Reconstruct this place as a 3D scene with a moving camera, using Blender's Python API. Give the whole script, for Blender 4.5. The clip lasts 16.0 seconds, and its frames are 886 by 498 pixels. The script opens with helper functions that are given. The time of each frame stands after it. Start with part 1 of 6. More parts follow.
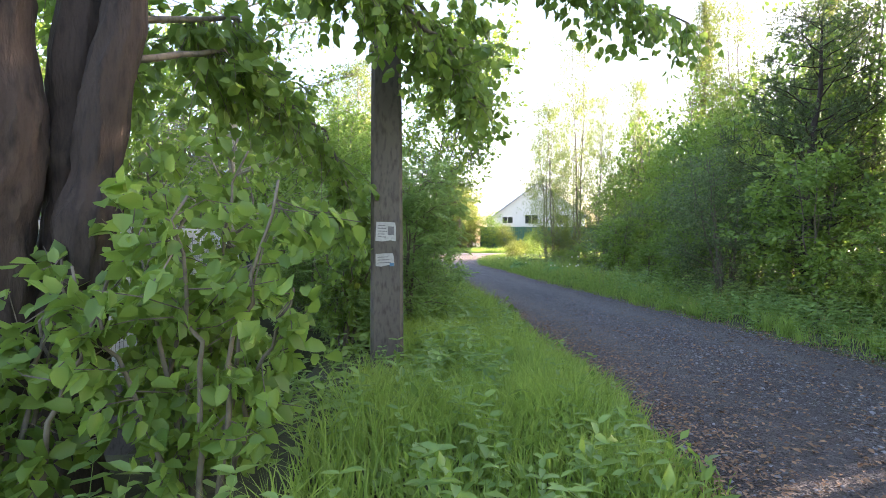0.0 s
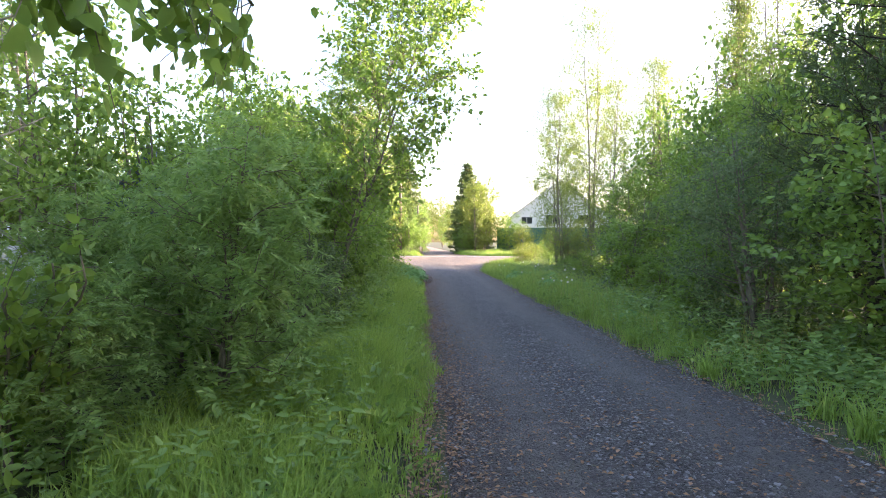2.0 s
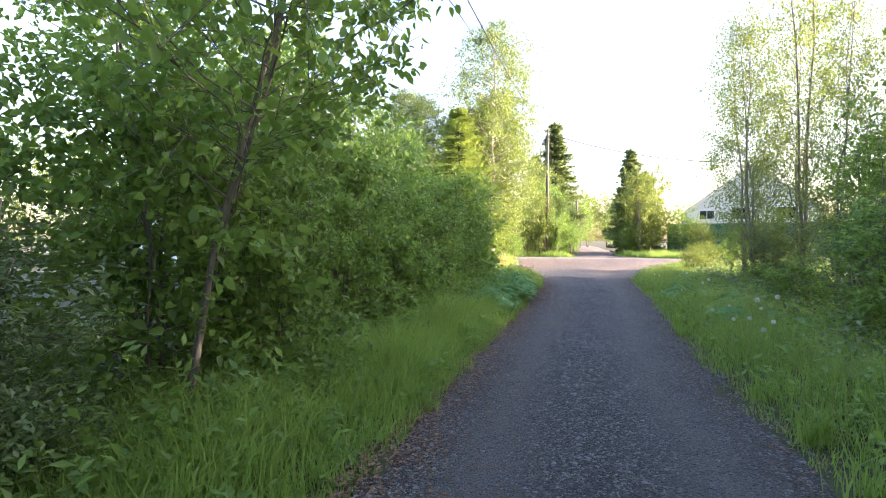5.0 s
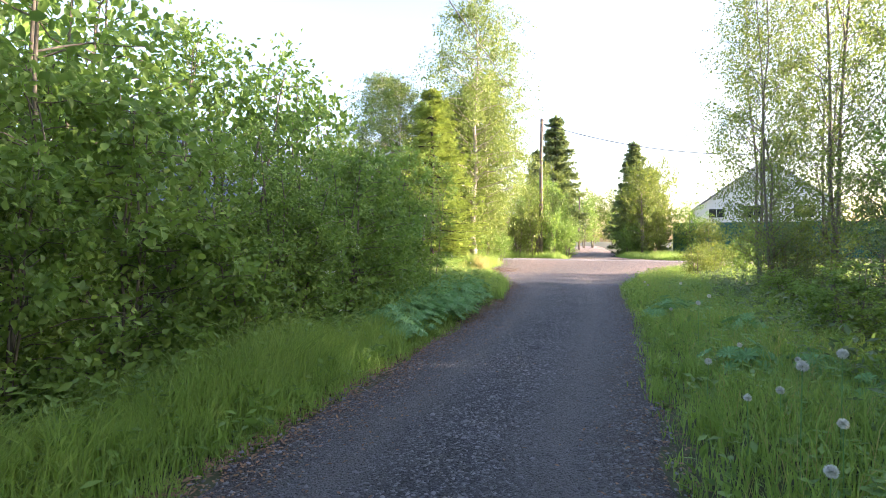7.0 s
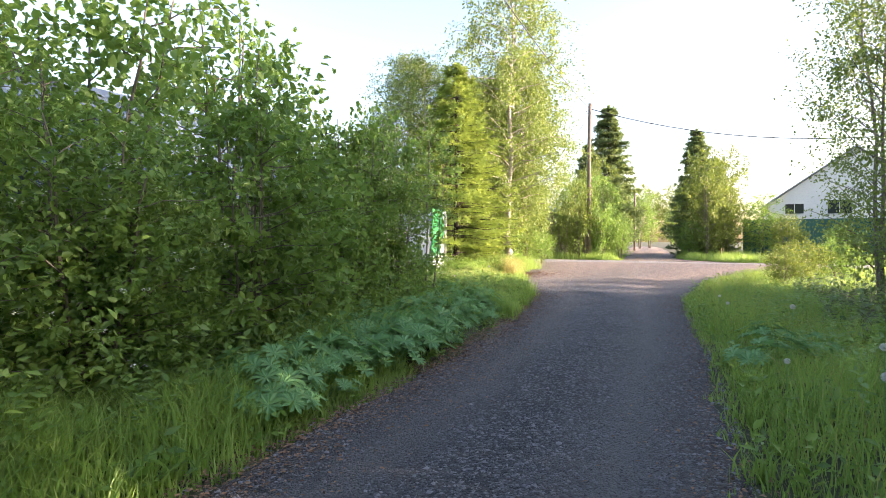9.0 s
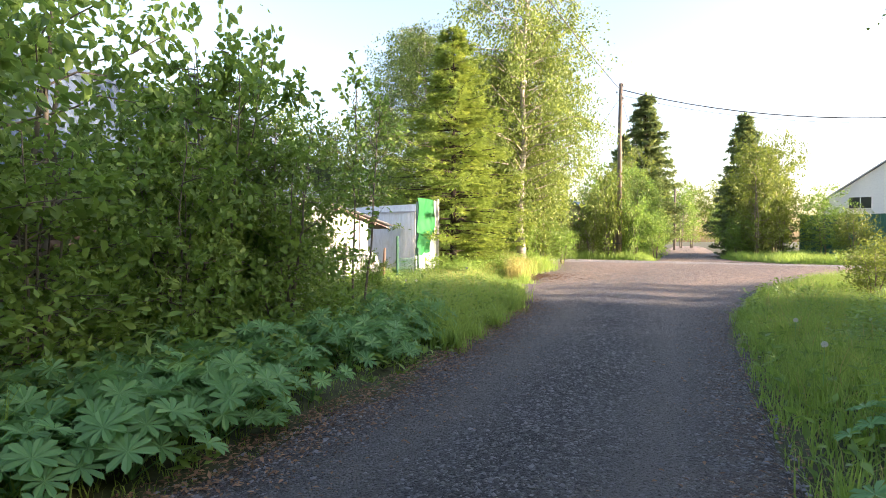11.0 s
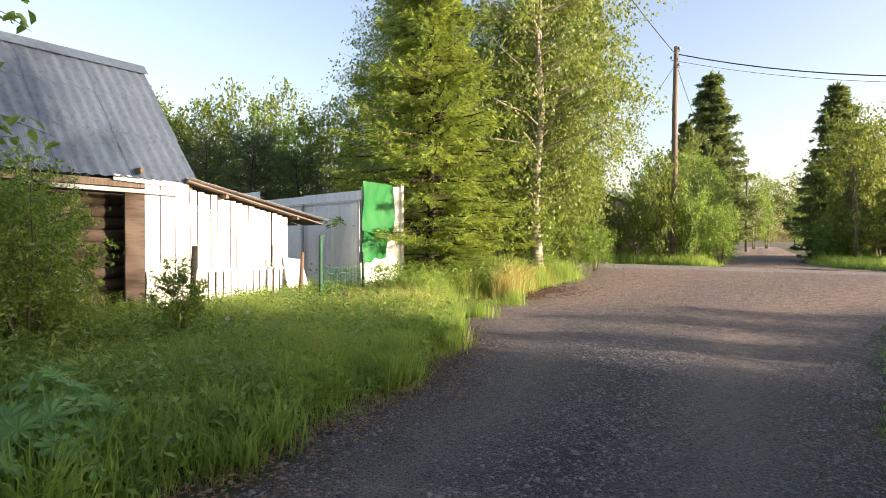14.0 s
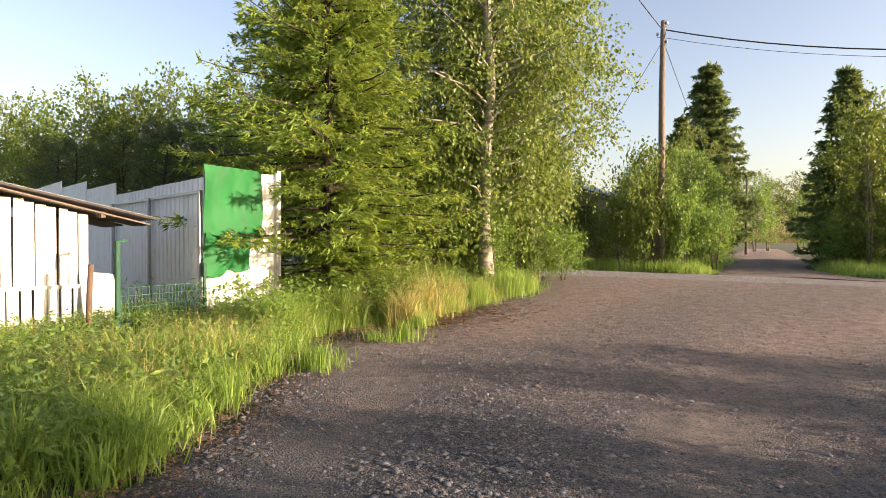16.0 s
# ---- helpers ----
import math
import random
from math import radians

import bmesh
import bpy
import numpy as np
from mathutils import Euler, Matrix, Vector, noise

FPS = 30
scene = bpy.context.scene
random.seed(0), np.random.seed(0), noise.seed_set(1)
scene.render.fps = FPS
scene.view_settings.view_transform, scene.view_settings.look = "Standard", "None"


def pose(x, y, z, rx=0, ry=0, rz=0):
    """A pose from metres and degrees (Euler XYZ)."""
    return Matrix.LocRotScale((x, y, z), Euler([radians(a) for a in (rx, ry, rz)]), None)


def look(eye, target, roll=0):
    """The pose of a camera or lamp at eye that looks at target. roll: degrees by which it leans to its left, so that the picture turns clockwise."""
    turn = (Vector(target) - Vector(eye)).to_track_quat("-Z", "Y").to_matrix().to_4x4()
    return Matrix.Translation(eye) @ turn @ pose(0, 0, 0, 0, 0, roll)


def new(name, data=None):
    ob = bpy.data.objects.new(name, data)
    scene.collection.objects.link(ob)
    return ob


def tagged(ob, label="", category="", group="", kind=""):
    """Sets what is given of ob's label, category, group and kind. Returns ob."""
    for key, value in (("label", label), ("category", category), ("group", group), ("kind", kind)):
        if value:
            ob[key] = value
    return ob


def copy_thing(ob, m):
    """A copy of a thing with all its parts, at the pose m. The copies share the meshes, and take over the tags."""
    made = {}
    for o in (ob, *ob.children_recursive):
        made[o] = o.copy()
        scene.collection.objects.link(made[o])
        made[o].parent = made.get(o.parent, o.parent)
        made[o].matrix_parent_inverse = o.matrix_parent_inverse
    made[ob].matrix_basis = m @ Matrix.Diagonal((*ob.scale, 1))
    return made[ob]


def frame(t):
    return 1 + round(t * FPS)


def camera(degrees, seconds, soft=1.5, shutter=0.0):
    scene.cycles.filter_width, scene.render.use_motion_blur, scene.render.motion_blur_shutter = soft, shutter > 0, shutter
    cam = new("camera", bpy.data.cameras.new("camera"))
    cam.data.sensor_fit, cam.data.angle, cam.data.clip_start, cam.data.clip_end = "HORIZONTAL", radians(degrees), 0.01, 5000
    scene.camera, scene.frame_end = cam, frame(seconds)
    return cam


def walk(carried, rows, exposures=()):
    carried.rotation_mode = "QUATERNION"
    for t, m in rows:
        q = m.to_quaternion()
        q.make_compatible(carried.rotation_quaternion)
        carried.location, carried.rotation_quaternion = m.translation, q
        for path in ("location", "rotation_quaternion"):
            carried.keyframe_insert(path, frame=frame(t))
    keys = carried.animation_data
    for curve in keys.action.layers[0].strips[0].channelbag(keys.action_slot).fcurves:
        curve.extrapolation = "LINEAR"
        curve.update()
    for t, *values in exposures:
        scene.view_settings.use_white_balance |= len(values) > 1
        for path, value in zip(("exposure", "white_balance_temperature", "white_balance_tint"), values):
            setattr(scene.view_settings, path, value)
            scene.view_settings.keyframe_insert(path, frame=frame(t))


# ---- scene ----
cam = camera(77.9, 16.0, soft=0.9)
METRES, EYE, TILT, LEAN, TURN = 32.0, 1.27, -0.65, 1.4, 0.0
ROWS = [
    (0.0, 0.0, 0.0, 0.0, 0.0, -0.02, -1.36),
    (0.5, 0.0187, 0.021, 0.0022, -2.65, 0.06, -1.39),
    (1.0, 0.0316, 0.0453, 0.0062, -2.12, 0.04, -1.45),
    (1.5, 0.0434, 0.0697, 0.009, -0.65, -0.02, -1.5),
    (2.0, 0.0516, 0.0971, 0.0098, 3.04, -0.15, -1.5),
    (2.5, 0.0603, 0.1275, 0.0103, 5.38, -0.29, -1.52),
    (3.0, 0.0655, 0.16, 0.0107, 9.58, -0.41, -1.49),
    (5.5, 0.0879, 0.3185, 0.015, 20.91, -0.73, -1.45),
    (6.0, 0.0925, 0.3524, 0.0141, 20.87, -0.73, -1.51),
    (6.5, 0.0978, 0.3839, 0.0144, 20.76, -0.7, -1.52),
    (7.0, 0.1002, 0.4161, 0.0145, 21.39, -0.72, -1.62),
    (7.5, 0.1002, 0.4467, 0.0148, 22.32, -0.72, -1.64),
    (8.0, 0.098, 0.4786, 0.0148, 23.58, -0.77, -1.65),
    (10.5, 0.083, 0.6313, 0.0114, 30.43, -0.93, -1.6),
    (11.0, 0.0822, 0.6647, 0.0111, 30.68, -0.98, -1.66),
    (11.5, 0.0812, 0.6945, 0.0113, 31.49, -0.9, -1.57),
    (12.0, 0.0787, 0.7262, 0.0117, 32.89, -1.03, -1.64),
    (12.5, 0.0745, 0.7558, 0.0122, 34.02, -1.01, -1.61),
    (13.0, 0.0691, 0.7863, 0.0121, 35.05, -1.12, -1.66),
    (13.5, 0.0631, 0.8161, 0.013, 36.1, -1.17, -1.69),
    (14.0, 0.0586, 0.8481, 0.0139, 36.78, -1.19, -1.65),
    (14.5, 0.0543, 0.88, 0.0144, 36.89, -1.1, -1.6),
    (15.0, 0.0512, 0.9131, 0.0157, 36.89, -1.14, -1.6),
    (15.5, 0.0479, 0.9449, 0.0169, 36.95, -1.06, -1.6),
    (16.0, 0.0448, 0.9765, 0.0176, 36.89, -1.02, -1.61),
]
walk(cam, [(t, pose(0, 0, EYE, TILT, LEAN, TURN) @ pose(METRES * x, METRES * y, METRES * z, 90 + pitch, roll, yaw)) for t, x, y, z, yaw, pitch, roll in ROWS], exposures=((0.0, 2.98, 6400, 28), (3.0, 2.82, 6300, 28), (6.0, 2.7, 6200, 28), (8.0, 2.5, 6300, 27), (11.0, 2.3, 6550, 25), (12.5, 2.0, 6700, 24), (14.0, 1.62, 6850, 23), (16.0, 1.38, 7050, 25)))

# ---- light ----
SUN_AZ, SUN_EL = 17.0, 10.0
world = bpy.data.worlds.new("sky")
scene.world = world
world.use_nodes = True
wn = world.node_tree
sky = wn.nodes.new("ShaderNodeTexSky")
sky.sky_type, sky.sun_disc = "NISHITA", False
sky.sun_elevation, sky.sun_rotation = radians(SUN_EL), radians(90 - SUN_AZ)
sky.air_density, sky.dust_density, sky.ozone_density = 1.0, 2.5, 1.0
wn.links.new(sky.outputs[0], wn.nodes["Background"].inputs[0])
wn.nodes["Background"].inputs[1].default_value = 0.15
TO_SUN = Vector((math.cos(radians(SUN_EL)) * math.cos(radians(SUN_AZ)), math.cos(radians(SUN_EL)) * math.sin(radians(SUN_AZ)), math.sin(radians(SUN_EL))))
sun = new("sun", bpy.data.lights.new("sun", "SUN"))
sun.data.energy, sun.data.angle, sun.data.color = 4.4, radians(0.6), (1.0, 0.86, 0.66)
sun.matrix_world = look(TO_SUN * 60, (0, 0, 0))


# ---- materials ----
def material(name):
    m = bpy.data.materials.new(name)
    m.use_nodes = True
    nt = m.node_tree
    return m, nt, nt.nodes["Principled BSDF"], nt.nodes["Material Output"]


def node(nt, kind, **inputs):
    n = nt.nodes.new(kind)
    for key, value in inputs.items():
        n.inputs[key.replace("_", " ")].default_value = value
    return n


def mix(nt, fac, a, b, mode="MIX"):
    n = nt.nodes.new("ShaderNodeMix")
    n.data_type, n.blend_type = "RGBA", mode
    for socket, value in ((n.inputs[0], fac), (n.inputs[6], a), (n.inputs[7], b)):
        if hasattr(value, "is_output"):
            nt.links.new(value, socket)
        else:
            socket.default_value = value if isinstance(value, float) else (*value, 1)
    return n.outputs[2]


def ramp(nt, fac, lo, hi):
    n = nt.nodes.new("ShaderNodeMapRange")
    n.inputs[1].default_value, n.inputs[2].default_value = lo, hi
    nt.links.new(fac, n.inputs[0])
    return n.outputs[0]


def tex(nt, scale, detail=4.0, stretch=None, kind="ShaderNodeTexNoise", rough=0.55):
    n = nt.nodes.new(kind)
    n.inputs["Scale"].default_value = scale
    if kind == "ShaderNodeTexNoise":
        n.inputs["Detail"].default_value, n.inputs["Roughness"].default_value = detail, rough
    c = nt.nodes.new("ShaderNodeTexCoord")
    mp = nt.nodes.new("ShaderNodeMapping")
    if stretch:
        mp.inputs["Scale"].default_value = stretch
    nt.links.new(c.outputs["Object"], mp.inputs[0])
    nt.links.new(mp.outputs[0], n.inputs["Vector"])
    return n.outputs[0]


def bump(nt, height, strength, distance, bsdf):
    b = nt.nodes.new("ShaderNodeBump")
    b.inputs["Strength"].default_value, b.inputs["Distance"].default_value = strength, distance
    nt.links.new(height, b.inputs["Height"])
    nt.links.new(b.outputs[0], bsdf.inputs["Normal"])


def rough_mat(name, a, b, c, big, fine, roughness=0.8, metallic=0.0, stretch=None, relief=0.3, depth=0.01, spread=0.5):
    """Two scales of colour: a to b over big stains, c in fine grain."""
    m, nt, bsdf, out = material(name)
    n1, n2 = tex(nt, big, 4.0, stretch), tex(nt, fine, 6.0, stretch)
    base = mix(nt, ramp(nt, n1, 0.5 - spread / 2, 0.5 + spread / 2), a, b)
    nt.links.new(mix(nt, ramp(nt, n2, 0.48, 0.75), base, c), bsdf.inputs["Base Color"])
    bsdf.inputs["Roughness"].default_value, bsdf.inputs["Metallic"].default_value = roughness, metallic
    bump(nt, n2, relief, depth, bsdf)
    return m


def leaf_mat(name, dark, light, through_col, trans=0.4, gloss=0.45, patch=0.6):
    m, nt, bsdf, out = material(name)
    g = nt.nodes.new("ShaderNodeNewGeometry")
    big = tex(nt, patch, 2.0)
    col = mix(nt, g.outputs["Random Per Island"], dark, light)
    col = mix(nt, ramp(nt, big, 0.35, 0.7), col, mix(nt, 0.5, col, light))
    nt.links.new(col, bsdf.inputs["Base Color"])
    bsdf.inputs["Roughness"].default_value = gloss
    bsdf.inputs["Specular IOR Level"].default_value = 0.36
    tr = nt.nodes.new("ShaderNodeBsdfTranslucent")
    nt.links.new(mix(nt, 0.7, col, through_col), tr.inputs[0])
    ms = nt.nodes.new("ShaderNodeMixShader")
    ms.inputs[0].default_value = trans
    nt.links.new(bsdf.outputs[0], ms.inputs[1])
    nt.links.new(tr.outputs[0], ms.inputs[2])
    nt.links.new(ms.outputs[0], out.inputs[0])
    return m


M = {
    "leaf_bush": leaf_mat("leaf_bush", (0.042, 0.1, 0.022), (0.245, 0.375, 0.078), (0.30, 0.47, 0.075), 0.42, 0.4),
    "leaf_big": leaf_mat("leaf_big", (0.052, 0.12, 0.028), (0.25, 0.38, 0.082), (0.35, 0.52, 0.08), 0.45, 0.4),
    "leaf_birch": leaf_mat("leaf_birch", (0.072, 0.135, 0.032), (0.20, 0.27, 0.062), (0.31, 0.385, 0.08), 0.42),
    "leaf_grey": leaf_mat("leaf_grey", (0.05, 0.10, 0.04), (0.20, 0.265, 0.11), (0.22, 0.33, 0.105), 0.34, 0.42),
    "leaf_rowan": leaf_mat("leaf_rowan", (0.085, 0.18, 0.055), (0.29, 0.43, 0.135), (0.34, 0.52, 0.135), 0.46, 0.4),
    "leaf_yellow": leaf_mat("leaf_yellow", (0.075, 0.125, 0.024), (0.16, 0.22, 0.042), (0.26, 0.32, 0.05), 0.46),
    "leaf_lupin": leaf_mat("leaf_lupin", (0.12, 0.28, 0.095), (0.21, 0.41, 0.145), (0.25, 0.44, 0.14), 0.38),
    "needle_fresh": leaf_mat("needle_fresh", (0.045, 0.12, 0.026), (0.29, 0.41, 0.065), (0.44, 0.52, 0.085), 0.42, 0.5),
    "needle_dark": leaf_mat("needle_dark", (0.05, 0.105, 0.042), (0.21, 0.28, 0.095), (0.26, 0.33, 0.10), 0.36, 0.5),
    "needle_pine": leaf_mat("needle_pine", (0.045, 0.09, 0.04), (0.12, 0.17, 0.07), (0.18, 0.24, 0.07), 0.3, 0.5),
    "grass": leaf_mat("grass", (0.085, 0.18, 0.04), (0.34, 0.48, 0.105), (0.42, 0.58, 0.11), 0.5, 0.42, 0.8),
    "grass_dry": leaf_mat("grass_dry", (0.22, 0.24, 0.06), (0.54, 0.48, 0.17), (0.45, 0.40, 0.15), 0.35, 0.6),
    "blossom": leaf_mat("blossom", (0.6, 0.6, 0.52), (0.85, 0.85, 0.78), (0.8, 0.8, 0.7), 0.3, 0.6),
    "litter": leaf_mat("litter", (0.09, 0.05, 0.028), (0.34, 0.2, 0.11), (0.24, 0.12, 0.05), 0.1, 0.7),
    "bark": rough_mat("bark", (0.032, 0.022, 0.017), (0.078, 0.057, 0.044), (0.01, 0.008, 0.007), 3, 22, 0.9, 0, (1, 1, 0.25), 0.9, 0.03),
    "bark_grey": rough_mat("bark_grey", (0.14, 0.12, 0.09), (0.22, 0.19, 0.14), (0.07, 0.06, 0.045), 4, 30, 0.9, 0, (1, 1, 0.4), 0.5, 0.01),
    "bark_birch": rough_mat("bark_birch", (0.42, 0.39, 0.33), (0.27, 0.24, 0.19), (0.05, 0.042, 0.038), 3, 7, 0.8, 0, (0.5, 0.5, 2.2), 0.4, 0.008),
    "concrete": rough_mat("concrete", (0.18, 0.155, 0.125), (0.11, 0.088, 0.07), (0.07, 0.056, 0.047), 2.2, 28, 0.9, 0, (1, 1, 0.35), 0.35, 0.006),
    "paper": rough_mat("paper", (0.62, 0.60, 0.56), (0.50, 0.48, 0.44), (0.42, 0.40, 0.37), 9, 40, 0.8, relief=0.1),
    "wood_mossy": rough_mat("wood_mossy", (0.055, 0.06, 0.04), (0.09, 0.085, 0.06), (0.035, 0.035, 0.025), 3, 30, 0.9, 0, (1, 1, 0.2), 0.4, 0.006),
    "rust": rough_mat("rust", (0.17, 0.07, 0.035), (0.24, 0.11, 0.06), (0.09, 0.04, 0.025), 5, 40, 0.85),
    "ink": rough_mat("ink", (0.16, 0.15, 0.15), (0.22, 0.2, 0.2), (0.28, 0.27, 0.26), 9, 60, 0.8, relief=0.05),
    "blue_ink": rough_mat("blue_ink", (0.08, 0.2, 0.35), (0.12, 0.25, 0.4), (0.2, 0.3, 0.4), 9, 60, 0.8, relief=0.05),
    "planks_white": rough_mat("planks_white", (0.78, 0.78, 0.77), (0.68, 0.67, 0.64), (0.42, 0.39, 0.35), 2.5, 30, 0.7, 0, (1, 1, 0.12), 0.25, 0.004),
    "logs": rough_mat("logs", (0.075, 0.056, 0.043), (0.115, 0.088, 0.066), (0.035, 0.026, 0.02), 2.5, 22, 0.85, 0, (1, 0.1, 1), 0.4, 0.01),
    "wood_dark": rough_mat("wood_dark", (0.13, 0.10, 0.08), (0.20, 0.16, 0.12), (0.06, 0.05, 0.04), 3, 30, 0.85, 0, (1, 1, 0.15), 0.4, 0.006),
    "wood_brown": rough_mat("wood_brown", (0.11, 0.07, 0.045), (0.155, 0.10, 0.066), (0.07, 0.045, 0.03), 3, 30, 0.85, 0, (1, 1, 0.15), 0.4, 0.006),
    "roof_zinc": rough_mat("roof_zinc", (0.095, 0.135, 0.185), (0.14, 0.185, 0.235), (0.08, 0.095, 0.11), 1.2, 14, 0.5, 0.5, (1, 1, 0.4), 0.06, 0.004),
    "fence_white": rough_mat("fence_white", (0.86, 0.88, 0.90), (0.80, 0.82, 0.84), (0.70, 0.70, 0.69), 1.0, 14, 0.45, 0.0, (1, 1, 0.3), 0.05, 0.003),
    "fence_green": rough_mat("fence_green", (0.02, 0.10, 0.075), (0.028, 0.13, 0.095), (0.02, 0.08, 0.06), 1.0, 14, 0.45, 0.0, None, 0.05, 0.003),
    "metal_green": rough_mat("metal_green", (0.010, 0.07, 0.036), (0.014, 0.09, 0.045), (0.02, 0.06, 0.03), 4, 30, 0.78, 0.0, None, 0.05, 0.002),
    "metal_dark": rough_mat("metal_dark", (0.05, 0.055, 0.05), (0.08, 0.085, 0.08), (0.04, 0.04, 0.04), 4, 30, 0.5, 0.4),
    "metal_grey": rough_mat("metal_grey", (0.42, 0.45, 0.47), (0.36, 0.38, 0.40), (0.3, 0.3, 0.3), 4, 30, 0.45, 0.5),
    "cable": rough_mat("cable", (0.03, 0.03, 0.03), (0.045, 0.045, 0.045), (0.02, 0.02, 0.02), 3, 20, 0.6),
    "ceramic": rough_mat("ceramic", (0.5, 0.5, 0.48), (0.42, 0.42, 0.4), (0.3, 0.3, 0.3), 9, 30, 0.3),
    "plaster": rough_mat("plaster", (0.78, 0.77, 0.73), (0.70, 0.69, 0.66), (0.60, 0.59, 0.57), 0.8, 12, 0.85, relief=0.1),
    "plaster_pink": rough_mat("plaster_pink", (0.75, 0.62, 0.56), (0.66, 0.54, 0.49), (0.55, 0.45, 0.42), 1.0, 12, 0.85, relief=0.1),
    "roof_grey": rough_mat("roof_grey", (0.20, 0.20, 0.21), (0.27, 0.27, 0.28), (0.13, 0.13, 0.13), 1.0, 10, 0.7),
    "roof_blue": rough_mat("roof_blue", (0.03, 0.08, 0.15), (0.04, 0.10, 0.18), (0.03, 0.06, 0.11), 1.0, 10, 0.5),
    "siding": rough_mat("siding", (0.47, 0.51, 0.52), (0.40, 0.45, 0.46), (0.31, 0.35, 0.36), 1.0, 16, 0.6, 0, None, 0.08, 0.003),
    "foundation": rough_mat("foundation", (0.13, 0.13, 0.12), (0.18, 0.17, 0.16), (0.08, 0.08, 0.075), 2, 20, 0.9),
    "stone": rough_mat("stone", (0.16, 0.16, 0.17), (0.26, 0.25, 0.25), (0.11, 0.11, 0.11), 6, 60, 0.85, relief=0.3, depth=0.004),
}


def tarp_mat():
    m, nt, bsdf, out = material("tarp_green")
    n1, n2 = tex(nt, 2.0, 3.0), tex(nt, 90.0, 2.0)
    col = mix(nt, ramp(nt, n1, 0.3, 0.7), (0.006, 0.11, 0.03), (0.012, 0.17, 0.045))
    nt.links.new(mix(nt, ramp(nt, n2, 0.5, 0.8), col, (0.008, 0.11, 0.02)), bsdf.inputs["Base Color"])
    bsdf.inputs["Roughness"].default_value = 0.65
    bsdf.inputs["Specular IOR Level"].default_value = 0.25
    bump(nt, n2, 0.2, 0.004, bsdf)
    return m


def glass_mat():
    m, nt, bsdf, out = material("window_glass")
    bsdf.inputs["Base Color"].default_value = (0.03, 0.035, 0.04, 1)
    bsdf.inputs["Roughness"].default_value = 0.06
    return m


def stone_random(m):
    """A little of each piece's own tone, by island."""
    nt = m.node_tree
    bsdf = nt.nodes["Principled BSDF"]
    src = bsdf.inputs["Base Color"].links[0].from_socket
    g = nt.nodes.new("ShaderNodeNewGeometry")
    nt.links.new(mix(nt, g.outputs["Random Per Island"], mix(nt, 0.6, src, (0.05, 0.048, 0.05)), mix(nt, 0.5, src, (0.27, 0.265, 0.265))), bsdf.inputs["Base Color"])


def times(nt, a, b):
    n = nt.nodes.new("ShaderNodeMath")
    n.operation = "MULTIPLY"
    for socket, value in zip(n.inputs, (a, b)):
        if hasattr(value, "is_output"):
            nt.links.new(value, socket)
        else:
            socket.default_value = value
    return n.outputs[0]


